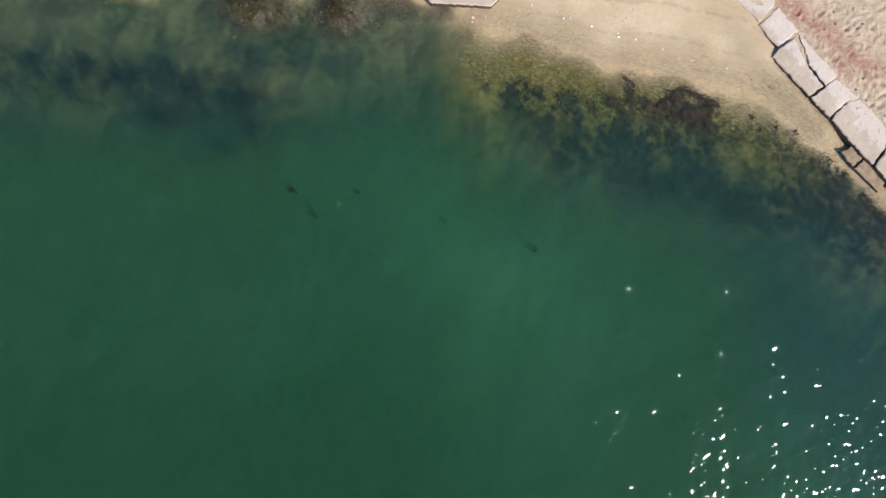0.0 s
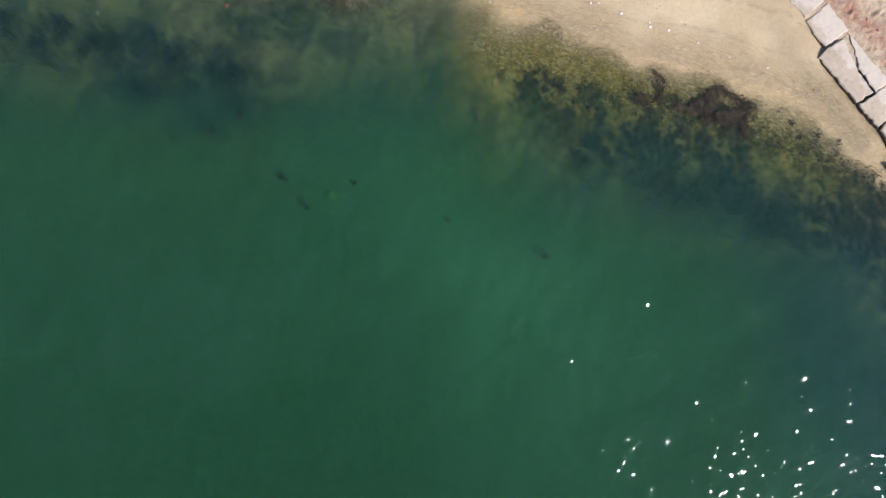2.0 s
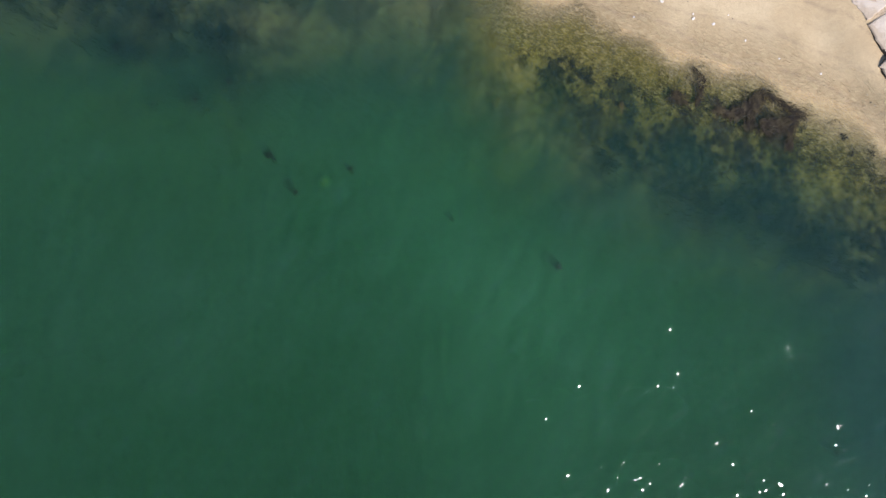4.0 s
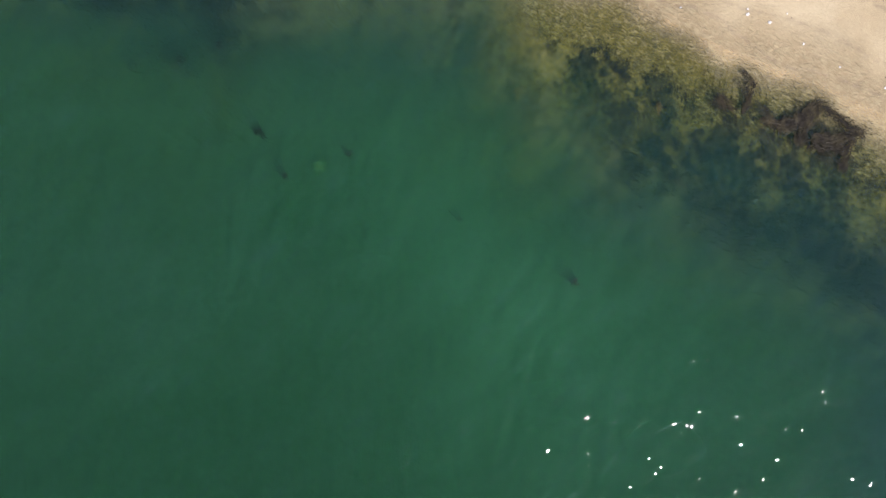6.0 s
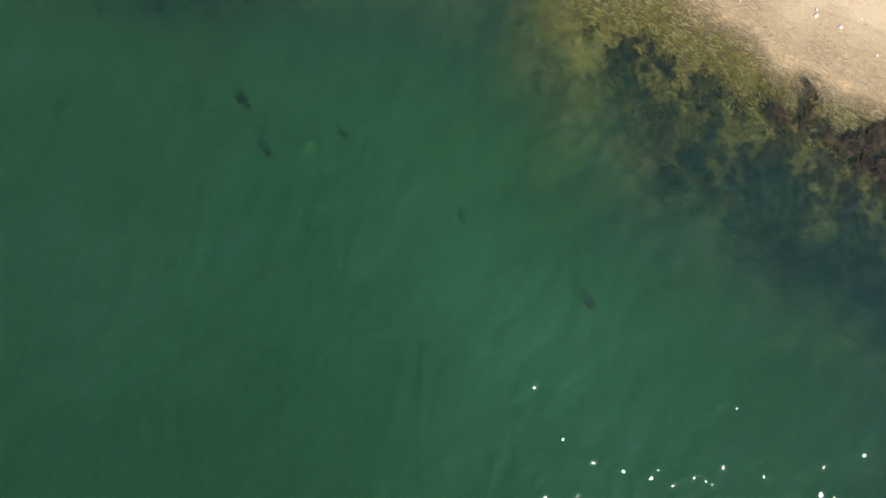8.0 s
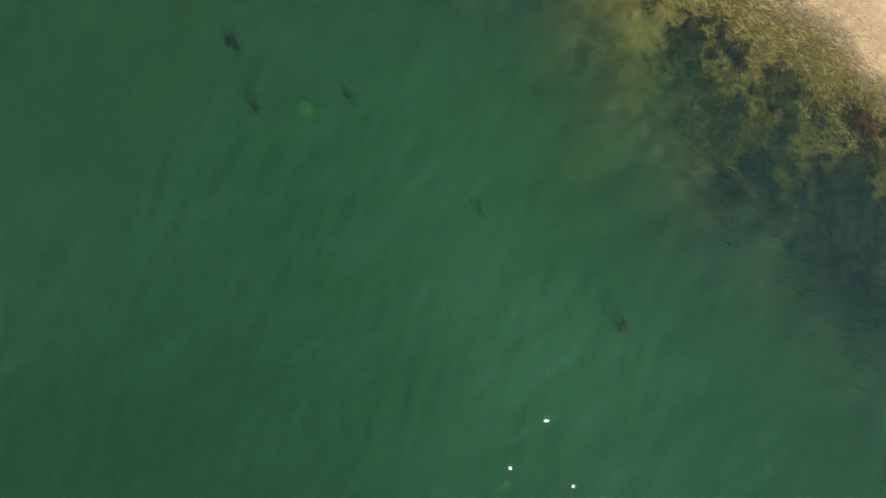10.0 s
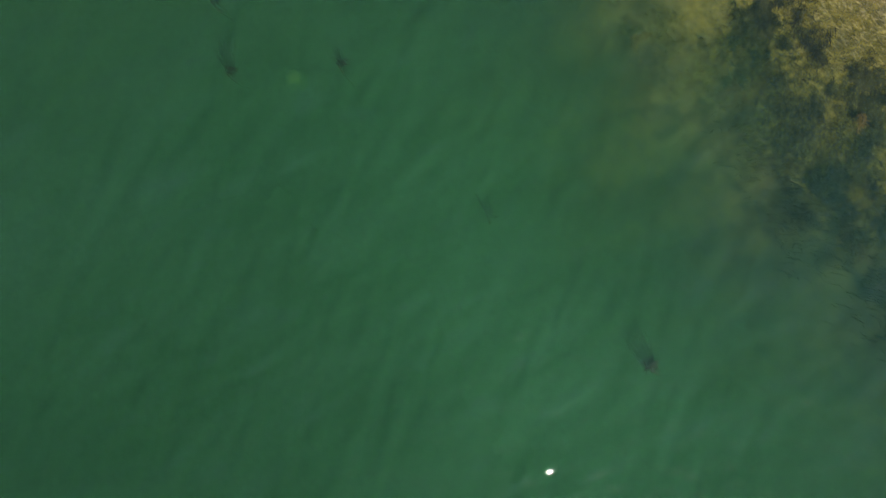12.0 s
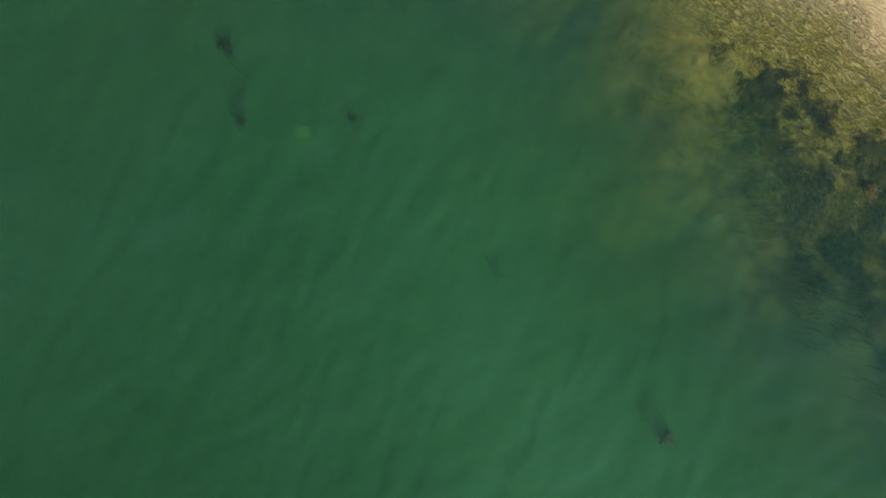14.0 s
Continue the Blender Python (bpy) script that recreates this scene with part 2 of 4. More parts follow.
RUSTWEED = weed_material("rusty_weed_stalk", (0.10, 0.058, 0.017), (0.20, 0.122, 0.038), (0.28, 0.19, 0.07))
SHELL = plain_material("bleached_shell", (0.62, 0.56, 0.47), (0.84, 0.80, 0.73), 40, 0.5)
STONE = plain_material("beach_stone", (0.20, 0.16, 0.12), (0.42, 0.35, 0.28), 22, 0.85, 0.008)
DARKSTONE = plain_material("dark_wet_stone", (0.045, 0.037, 0.026), (0.13, 0.10, 0.065), 22, 0.6, 0.008)
BRICK = plain_material("crushed_red_brick", (0.36, 0.13, 0.07), (0.50, 0.24, 0.15), 18, 0.9, 0.008)
REDCAP = plain_material("faded_red_plastic", (0.55, 0.06, 0.03), (0.68, 0.12, 0.06), 60, 0.45, 0.001)
PALESTONE = plain_material("algae_coated_stone", (0.48, 0.44, 0.18), (0.66, 0.58, 0.30), 9, 0.8, 0.01)


# ---- shapes of land and seabed ----
def lattice(ix, iy, seed):
    h = (ix.astype(np.int64) * 374761393 + iy.astype(np.int64) * 668265263 + seed * 144665521) & 0xFFFFFFFF
    h = ((h ^ (h >> 13)) * 1274126177) & 0xFFFFFFFF
    return ((h ^ (h >> 16)) & 0xFFFF) / 65535.0


def value_noise(x, y, scale, seed, octaves=4):
    """Smooth noise about 0, roughly from -0.5 to 0.5."""
    total, weight, amp = 0.0, 0.0, 1.0
    for o in range(octaves):
        px, py = x * scale, y * scale
        ix, iy = np.floor(px), np.floor(py)
        fx, fy = px - ix, py - iy
        fx, fy = fx * fx * (3 - 2 * fx), fy * fy * (3 - 2 * fy)
        a, b = lattice(ix, iy, seed + o), lattice(ix + 1, iy, seed + o)
        c, d = lattice(ix, iy + 1, seed + o), lattice(ix + 1, iy + 1, seed + o)
        total = total + amp * ((a * (1 - fx) + b * fx) * (1 - fy) + (c * (1 - fx) + d * fx) * fy - 0.5)
        weight, amp, scale = weight + amp, amp * 0.5, scale * 2.03
    return total / weight


SHORE = [(-2500, 60), (-60, 14), (-15.8, 10.0), (-9.8, 9.8), (-5.8, 9.6), (-3.0, 9.3), (-1.8, 8.95), (-0.6, 8.75), (0.3, 8.45), (1.4, 7.95), (3.2, 7.4), (5.2, 6.8),
         (8.0, 6.3), (9.6, 5.95), (11.2, 5.5), (12.9, 4.6), (14.2, 3.5), (15.5, 2.3), (19, -1.5), (40, -24), (2500, -2500)]
WALL_AT, WALL_ALONG, WALL_IN = np.array((11.25, 6.74)), np.array((0.693, -0.721)), np.array((0.721, 0.693))


def smooth(x, a, b):
    t = np.clip((x - a) / (b - a), 0, 1)
    return t * t * (3 - 2 * t)


def seaward(x, y):
    """Distance from the water's edge, positive towards the sea."""
    best, sign = np.full(x.shape, 1e9), np.ones(x.shape)
    for (ax, ay), (bx, by) in zip(SHORE[:-1], SHORE[1:]):
        ux, uy = bx - ax, by - ay
        t = np.clip(((x - ax) * ux + (y - ay) * uy) / (ux * ux + uy * uy), 0, 1)
        dx, dy = x - ax - t * ux, y - ay - t * uy
        d = np.hypot(dx, dy)
        nearer = d < best
        sign = np.where(nearer, np.where(ux * (y - ay) - uy * (x - ax) < 0, 1.0, -1.0), sign)
        best = np.where(nearer, d, best)
    return best * sign


def inland(x, y):
    """Distance behind the seaward edge of the slab wall."""
    return (x - WALL_AT[0]) * WALL_IN[0] + (y - WALL_AT[1]) * WALL_IN[1]


def along_wall(x, y):
    return (x - WALL_AT[0]) * WALL_ALONG[0] + (y - WALL_AT[1]) * WALL_ALONG[1]


def blob(x, y, cx, cy, rx, ry, angle, ragged=0.5, seed=7):
    """1 within a ragged ellipse, 0 outside."""
    a = radians(angle)
    u, v = (x - cx) * math.cos(a) + (y - cy) * math.sin(a), -(x - cx) * math.sin(a) + (y - cy) * math.cos(a)
    r = np.sqrt((u / rx) ** 2 + (v / ry) ** 2) + ragged * 2 * value_noise(x, y, 1.1, seed, 4)
    return 1 - smooth(r, 0.6, 1.2)


PRINTS = [(random.uniform(11.6, 17.0), random.uniform(3.2, 9.8), random.uniform(0, 3.1), random.uniform(0.7, 1.2)) for _ in range(210)]


def ground_height(x, y):
    d = seaward(x, y) + 0.5 * value_noise(x, y, 0.45, 3, 3)
    d = d - np.clip(d - 2.2, 0, 9) * (0.55 * smooth(-x, 2.5, 7.0) + 0.10 * smooth(x, 8.5, 12.0))
    z = np.interp(d, [-400, -60, -20, -6, -4, -2.4, -1.2, 0, 0.6, 1.4, 2.6, 4.0, 6.0, 10, 30, 500, 2600],
                  [9, 2.6, 1.2, 0.72, 0.58, 0.42, 0.20, 0, -0.05, -0.13, -0.32, -0.62, -0.98, -1.95, -4.2, -8, -14])
    under = smooth(d, 0.5, 2.5)
    z = z - 0.22 * smooth(d, 0.0, 1.0) * (1 - smooth(x, -0.8, 1.6))
    z = z + (0.02 + 0.20 * under) * value_noise(x, y, 0.8, 11, 4) + (0.006 + 0.05 * under) * value_noise(x, y, 4.0, 23, 3)
    reef = smooth(-x, 2.0, 5.0) * smooth(y, 6.4, 8.2)
    z = z + reef * (0.22 * value_noise(x, y, 1.3, 31, 4) - 0.10)
    for cx, cy, rx, ry in ((-6.7, 8.5, 1.3, 0.75), (-3.7, 8.45, 0.8, 0.7), (-11.4, 9.0, 0.9, 0.3)):
        z = z + 0.62 * np.exp(-((x - cx) / rx) ** 2 - ((y - cy) / ry) ** 2)
    z = z + 0.10 * np.exp(-((x + 3.95) ** 2 + (y - 1.66) ** 2) / 0.5)
    s, a = inland(x, y), along_wall(x, y)
    z = z + 0.27 * np.exp(-((s + 0.22) / 0.45) ** 2) * smooth(a, -3.0, 0.2) * (1 - 0.7 * smooth(a, 3.1, 4.0)) - 0.06 * np.exp(-((s + 0.01) / 0.05) ** 2) * smooth(a, 0.0, 0.2)
    top = 0.44 - 0.012 * a
    land = top - 0.05 + 0.02 * np.clip(s, 0, 40) + 0.07 * value_noise(x, y, 1.1, 43, 4) + 0.034 * value_noise(x, y, 7.3, 47, 3)
    for px, py, turn, size in PRINTS:
        near = (np.abs(x - px) < 0.5) & (np.abs(y - py) < 0.5)
        if near.any():
            u = ((x - px) * math.cos(turn) + (y - py) * math.sin(turn)) / (0.13 * size)
            v = (-(x - px) * math.sin(turn) + (y - py) * math.cos(turn)) / (0.07 * size)
            r = np.hypot(u, v)
            land = land + np.where(near, 0.022 * np.exp(-((r - 1.5) / 0.5) ** 2) - 0.045 * np.exp(-r * r), 0)
    back = np.where(a < -0.35, 0.95, 0.62)
    return np.where(s > -1, z + smooth(s, back, back + 0.22) * (land - z), z)


def axis(lo, hi, step, far):
    mid = np.arange(lo, hi + step / 2, step)
    out, gap = [], step
    at = hi
    while at < far:
        gap *= 1.35
        at += gap
        out.append(at)
    low, gap, at = [], step, lo
    while at > -far:
        gap *= 1.35
        at -= gap
        low.append(at)
    return np.concatenate([low[::-1], mid, out])


def sheet(name, xs, ys, z, mat, attrs):
    """A grid of faces with the heights z (rows by y), and point attributes."""
    nx, ny = len(xs), len(ys)
    gx, gy = np.meshgrid(xs, ys)
    co = np.stack([gx, gy, z], -1).reshape(-1, 3).astype(np.float32)
    i = (np.arange(ny - 1)[:, None] * nx + np.arange(nx - 1)[None, :]).ravel()
    quads = np.stack([i, i + 1, i + nx + 1, i + nx], -1).astype(np.int32)
    me = bpy.data.meshes.new(name)
    me.vertices.add(len(co))
    me.vertices.foreach_set("co", co.ravel())
    me.loops.add(quads.size)
    me.loops.foreach_set("vertex_index", quads.ravel())
    me.polygons.add(len(quads))
    me.polygons.foreach_set("loop_start", np.arange(0, quads.size, 4, dtype=np.int32))
    me.update(calc_edges=True)
    me.polygons.foreach_set("use_smooth", np.ones(len(quads), dtype=bool))
    for key, values in attrs.items():
        me.attributes.new(key, "FLOAT", "POINT").data.foreach_set("value", np.asarray(values, dtype=np.float32).ravel())
    me.materials.append(mat)
    me.validate()
    return new(name, me)


def build_ground():
    xs, ys = axis(-17.5, 17.5, 0.055, 2500), axis(-4.0, 10.5, 0.055, 2500)
    x, y = np.meshgrid(xs, ys)
    z, d = ground_height(x, y), seaward(x, y)
    s = inland(x, y)
    terrace = smooth(s, 0.5, 0.9) * (along_wall(x, y) > -60)
    wob = value_noise(x, y, 0.7, 61, 4)
    wet = smooth(d + wob * 1.2, -1.5, -0.1) * (1 - terrace)
    right = smooth(x, -0.8, 1.2)
    algae = right * smooth(d + wob * 1.3 - 0.55 * smooth(x, 7.8, 9.6), -0.1, 1.1)
    algae = np.maximum(algae, 0.9 * blob(x, y, -0.2, 5.6, 1.3, 1.9, 10, 0.5, 71))
    left = 1 - right
    silt = np.maximum(smooth(d + wob * 0.5, -0.15, 0.5) * left, smooth(d + wob * 2.2, 2.2, 3.8))
    pale = np.maximum.reduce([blob(x, y, -13.8, 7.8, 2.3, 0.7, -8, 0.6, 73), blob(x, y, -9.3, 7.5, 1.0, 1.2, 30, 0.6, 79), blob(x, y, -11.5, 7.4, 1.4, 0.4, 0, 0.5, 81)])
    algae = np.maximum(algae, 0.25 * pale)
    silt = np.maximum.reduce([silt * (1 - 0.22 * pale), smooth(d, 4.0, 5.5), smooth(x, 11.8, 13.2) * smooth(-y, -3.3, -2.2) * smooth(d, 0.3, 0.9)])
    gravel = np.maximum.reduce([blob(x, y, -6.7, 8.5, 1.6, 0.95, -15, 0.6, 83), blob(x, y, -3.7, 8.4, 1.0, 0.9, -30, 0.6, 89),
                                0.7 * blob(x, y, -13.0, 8.9, 2.4, 0.6, 5, 0.7, 97), 0.9 * blob(x, y, -1.7, 8.6, 1.6, 0.45, -8, 0.8, 103)])
    a = along_wall(x, y)
    strip = np.exp(-((s - (1.75 + 0.18 * a + 0.3 * wob)) / 0.38) ** 2) * smooth(a, -2.5, -1.0) * (1 - smooth(a, 2.6, 3.6))
    red = np.clip(np.maximum(strip, blob(x, y, 13.55, 6.55, 0.25, 0.75, 40, 0.5, 101)), 0, 1) * terrace
    shallow = smooth(d + wob, -1.8, 0.0) * (1 - smooth(d + wob, 0.9, 2.6)) * right
    wrack = sum(g * np.exp(-((d - at - 0.9 * value_noise(x, y, 0.4, 151 + n, 3) - 0.06 * value_noise(x, y, 3.0, 163, 2)) / 0.045) ** 2)
                for n, (at, g) in enumerate(((-0.25, 0.55), (-0.9, 0.4), (-2.0, 0.5), (-2.9, 0.35)))) * (1 - terrace) * smooth(x, 1.5, 4)
    return sheet("ground", xs, ys, z, GROUND, dict(wet=wet, terrace=terrace, algae=algae, silt=silt, gravel=gravel, red=red, shallow=shallow, wrack=wrack))


tagged(build_ground(), "pale sand beach sloping under shallow water, trodden soil behind", "ground", kind="structure")


def build_water():
    """The rippled surface, and three layers of turbid water under it that close down to the seabed."""
    xs, ys = axis(-17.5, 17.5, 0.14, 2500), axis(-10.5, 10.5, 0.14, 2500)
    x, y = np.meshgrid(xs, ys)
    depth = np.clip(-ground_height(x, y), 0, 50)
    calm = smooth(depth, 0.02, 0.5)
    off = seaward(x, y)
    fade = 1 - smooth(np.hypot(x, y), 40, 200)
    wave = 0.016 * value_noise(x * 0.9 + y * 0.5, y * 0.75 - x * 0.4, 0.55, 131, 3) + 0.006 * value_noise(x + 0.5 * y, y, 1.6, 137, 2)
    silty = (0.48 + 0.52 * smooth(depth, 0.05, 1.0)) * (1 - 0.30 * smooth(-x, -1.2, 3.0) * smooth(y, 3.5, 5.5))
    silty = silty * (1 - 0.22 * smooth(off, 2.5, 4.0) * (1 - smooth(off, 5.0, 9.5)))
    silty = silty * (1 + 0.8 * smooth(x, 10.0, 13.0) * smooth(-y, -2.0, 0.0))
    silty = silty * (1 - 0.16 * np.exp(-((x - 0.9) / 1.5) ** 2 - ((y - 5.9) / 1.4) ** 2))
    slate = np.maximum.reduce([smooth(-x, -2.5, 3.0) * smooth(y, 2.0, 5.5), smooth(x, 8.5, 12.5) * smooth(-y, -3.2, -0.8),
                                0.75 * smooth(off, 1.2, 2.6) * (1 - smooth(off, 4.5, 7.5)) * smooth(x, 1.0, 4.0)])
    # band about x = 2 where the water colour is painted brighter
    bright_middle = np.exp(-((x - 2.0) / 5.5) ** 2) * fade
    levels = [0.0, -0.13, -0.45, -1.0]
    water = None
    for n, level in enumerate(levels):
        floor = levels[n + 1] if n < 3 else -60
        thick = np.clip(np.minimum(level - floor, depth + level), 0, 8)
        if n == 0:
            water = sheet("water", xs, ys, wave * calm * fade, WATER, dict(thickness=thick, depth=depth, silty=silty, slate=slate, bright_middle=bright_middle))
        else:
            low = sheet("murky_layer", xs, ys, np.full(x.shape, level), LAYER, dict(thickness=thick, depth=depth, silty=silty, slate=slate, bright_middle=bright_middle))
            low.parent = water
    return water


tagged(build_water(), "murky green sea water with small wind ripples", "water", kind="structure")


@lru_cache(maxsize=None)
def bed(x, y):
    return float(ground_height(np.array([x]), np.array([y]))[0])


# ---- parts ----
def part(name, bm, material, parent=None, label="", flat=True):
    me = bpy.data.meshes.new(name)
    bm.to_mesh(me)
    bm.free()
    me.materials.append(material)
    if not flat:
        me.polygons.foreach_set("use_smooth", np.ones(len(me.polygons), dtype=bool))
    ob = new(name, me)
    if parent:
        ob.parent = parent
    return tagged(ob, label)


def from_lists(name, verts, faces, material, smooth_faces=True):
    me = bpy.data.meshes.new(name)
    me.from_pydata(verts, [], faces)
    me.polygons.foreach_set("use_smooth", np.full(len(me.polygons), smooth_faces, dtype=bool))
    me.materials.append(material)
    return new(name, me)


# ---- the slab wall ----
def ragged_outline(corners, rng, step=0.10, wobble=0.024):
    out = []
    for (ax, ay), (bx, by) in zip(corners, corners[1:] + corners[:1]):
        n = max(1, int(math.hypot(bx - ax, by - ay) / step))
        for k in range(n):
            t = k / n
            w = wobble if k else wobble * 1.5
            out.append((ax + (bx - ax) * t + rng.uniform(-w, w), ay + (by - ay) * t + rng.uniform(-w, w)))
    return out


def slab(corners, top, thick, seed, tilt=(0.0, 0.0), label="weathered pale concrete slab of a broken sea wall", group="sea wall slabs", name="concrete_slab"):
    rng = random.Random(seed)
    area = sum(a[0] * b[1] - b[0] * a[1] for a, b in zip(corners, corners[1:] + corners[:1]))
    if area < 0:
        corners = corners[::-1]
    ring = ragged_outline(corners, rng)
    cx, cy = sum(p[0] for p in ring) / len(ring), sum(p[1] for p in ring) / len(ring)
    bm = bmesh.new()
    rows = []
    for inset, dz in ((0.0, -thick), (0.0, -0.045), (0.018, -0.008), (0.05, 0.0)):
        row = []
        for x, y in ring:
            r = math.hypot(x - cx, y - cy)
            k = 1 - inset / max(r, 0.1)
            px, py = (x - cx) * k, (y - cy) * k
            row.append(bm.verts.new((px, py, dz + px * tilt[0] + py * tilt[1] + rng.uniform(-0.004, 0.004))))
        rows.append(row)
    for lower, upper in zip(rows[:-1], rows[1:]):
        for i in range(len(ring)):
            j = (i + 1) % len(ring)
            bm.faces.new((lower[i], lower[j], upper[j], upper[i]))
    cap = bm.faces.new(rows[-1])
    bm.faces.new(rows[0][::-1])
    bmesh.ops.triangulate(bm, faces=[cap])
    bm.normal_update()
    # steep side faces below the rim take the painted shade colour
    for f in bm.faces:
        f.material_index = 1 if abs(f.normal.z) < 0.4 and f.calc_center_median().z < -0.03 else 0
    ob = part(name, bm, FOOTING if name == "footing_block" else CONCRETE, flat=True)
    ob.data.materials.append(SIDE_SHADE)
    ob.location = (cx, cy, top)
    return tagged(ob, label, "concrete slab", group)


SLABS = [
    ([(9.97, 8.67), (10.77, 7.94), (11.31, 8.50), (11.26, 9.06), (10.45, 9.75)], 0.47, 0.5, 1, (0.0, 0.0)),
    ([(10.79, 7.81), (11.41, 8.43), (12.14, 7.66), (11.41, 7.04)], 0.46, 0.5, 2, (0.0, 0.01)),
    ([(11.25, 6.74), (11.44, 7.01), (12.0, 7.36), (12.47, 6.45), (13.0, 5.74), (12.55, 5.39)], 0.45, 0.6, 3, (-0.01, 0.0)),
    ([(12.13, 7.57), (13.48, 6.11), (13.08, 5.75), (12.53, 6.50)], 0.45, 0.6, 4, (0.01, 0.0)),
    ([(12.60, 5.36), (13.08, 5.69), (13.42, 6.02), (14.2, 5.38), (13.82, 5.22), (13.26, 4.66)], 0.43, 0.6, 5, (0.0, 0.0)),
    ([(13.32, 4.61), (13.87, 5.22), (14.29, 5.33), (15.19, 4.42), (15.2, 3.64), (14.77, 3.04)], 0.40, 0.7, 6, (0.0, 0.0)),
    ([(14.86, 3.01), (15.27, 3.60), (15.9, 3.72), (16.9, 2.6), (16.0, 1.75)], 0.39, 0.8, 8, (0.01, 0.0)),
    ([(9.55, 8.95), (10.35, 9.72), (9.55, 10.6), (8.75, 9.8)], 0.48, 0.5, 9, (0.0, 0.0)),
]
for corners, top, thick, seed, tilt in SLABS:
    slab(corners, top, thick, seed, tilt)
slab([(13.8, 3.50), (14.22, 3.78), (14.60, 3.36), (14.22, 3.00)], 0.22, 0.5, 21, (-0.04, 0.03), "sand-covered footing block in the shallows by the sea wall", "footing blocks", "footing_block")
slab([(14.27, 2.96), (14.64, 3.30), (15.38, 2.48), (15.10, 2.16)], 0.19, 0.6, 22, (-0.04, 0.03), "sand-covered footing block in the shallows by the sea wall", "footing blocks", "footing_block")
slab([(-0.6, 8.62), (0.5, 8.55), (1.62, 8.50), (1.92, 8.80), (1.7, 9.6), (-0.5, 9.7)], 0.34, 0.5, 23, (0.0, 0.0), "pale concrete slab lying at the water's edge", "", "fallen_slab")


# ---- weed ----
def blades(rng, spots, length, width, lift, sway, spread=1.0, reach=None):
    """Bent ribbons: a list of (x, y, z) roots; sway is the angle in degrees that they lean to, or None."""
    verts, faces = [], []
    for x, y, z in spots:
        ln = length * rng.uniform(0.5, 1.3)
        turn = rng.uniform(0, 2 * math.pi) if sway is None else radians(sway + rng.gauss(0, 38) * spread)
        w = width * rng.uniform(0.6, 1.3)
        curl = rng.uniform(-1.1, 1.1)
        rise = lift * rng.uniform(0.5, 1.3)
        if reach is not None:
            rise = max(rise, -reach * rng.uniform(0.8, 3.0) - z)
        base = len(verts)
        n = 3
        px, py, ang = x, y, turn
        for k in range(n + 1):
            t = k / n
            half = w * (0.55 + 0.9 * t) * (1 - t ** 3 * 0.85) * 0.5
            qx, qy = -math.sin(ang), math.cos(ang)
            pz = z + rise * math.sin(min(1.0, t * 1.25) * math.pi * 0.6)
            if z < -0.06:
                pz = min(pz, max(z + 0.03, -0.22 - 0.04 * curl))
            roll = rng.uniform(-0.5, 0.5) * half
            verts += [(px - qx * half, py - qy * half, pz - roll), (px + qx * half, py + qy * half, pz + roll)]
            px, py = px + math.cos(ang) * ln / n, py + math.sin(ang) * ln / n
            ang += curl / n
        faces += [(base + 2 * k, base + 2 * k + 1, base + 2 * k + 3, base + 2 * k + 2) for k in range(n)]
    return verts, faces


def scatter(rng, cx, cy, rx, ry, angle, count, clump=0.5, seed=5, least=0.10):
    """Roots that thin out from a middle, gathered in small streaky clumps with bare gaps between."""
    dice = np.random.default_rng(seed + 4000)
    a = radians(angle)
    xs, ys = dice.uniform(-1.9, 1.9, count * 7), dice.uniform(-1.9, 1.9, count * 7)
    x = cx + xs * rx * math.cos(a) - ys * ry * math.sin(a)
    y = cy + xs * rx * math.sin(a) + ys * ry * math.cos(a)
    r2 = (xs * xs + ys * ys) * (1 + 1.2 * value_noise(x, y, 0.9, seed, 3))
    u, v = (x * 0.42 - y * 0.91) * 0.55, x * 0.91 + y * 0.42          # clumps lean down the slope
    size = 3.5 if clump < 1.15 else 4.8
    tuft = value_noise(u, v, size, 900, 3) + 0.7 * value_noise(x, y, size * 2.3, 907, 2)
    keep = 1.15 * np.exp(-1.05 * r2) * (0.06 + smooth(tuft + 0.06 * np.exp(-2 * r2), -0.09, 0.11))
    keep = keep * smooth(-ground_height(x, y), least - 0.06, least + 0.03)
    chosen = np.flatnonzero(dice.uniform(0, 1, len(x)) < keep)[:count]
    x, y = x[chosen], y[chosen]
    hump = np.clip(0.08 + 0.75 * value_noise(x * 0.42 - y * 0.91, (x * 0.91 + y * 0.42) * 1.6, 1.9, 911, 3), 0, 0.4) * smooth(-ground_height(x, y), 0.05, 0.4)
    z = ground_height(x, y)
    return list(zip(x.tolist(), y.tolist(), np.maximum(z, np.minimum(z + hump, -0.26)).tolist()))


def weed_bed(name, label, mat, seed, cx, cy, rx, ry, angle, count, length, width, lift, sway=None, clump=0.5, reach=None):
    rng = random.Random(seed)
    least = -9 if mat in (TURFWEED, GREENWEED) else 0.02 if mat is ROCKWEED else 0.06 if mat is OLIVEWEED or cx > 9.5 else 0.13
    v, f = blades(rng, scatter(rng, cx, cy, rx, ry, angle, int(count * 2.5), clump, seed, least), length * 0.42, width * 0.42, lift * 0.75, sway, 1.0, reach)
    return tagged(from_lists(name, v, f, mat), label, "seaweed", kind="stuff")


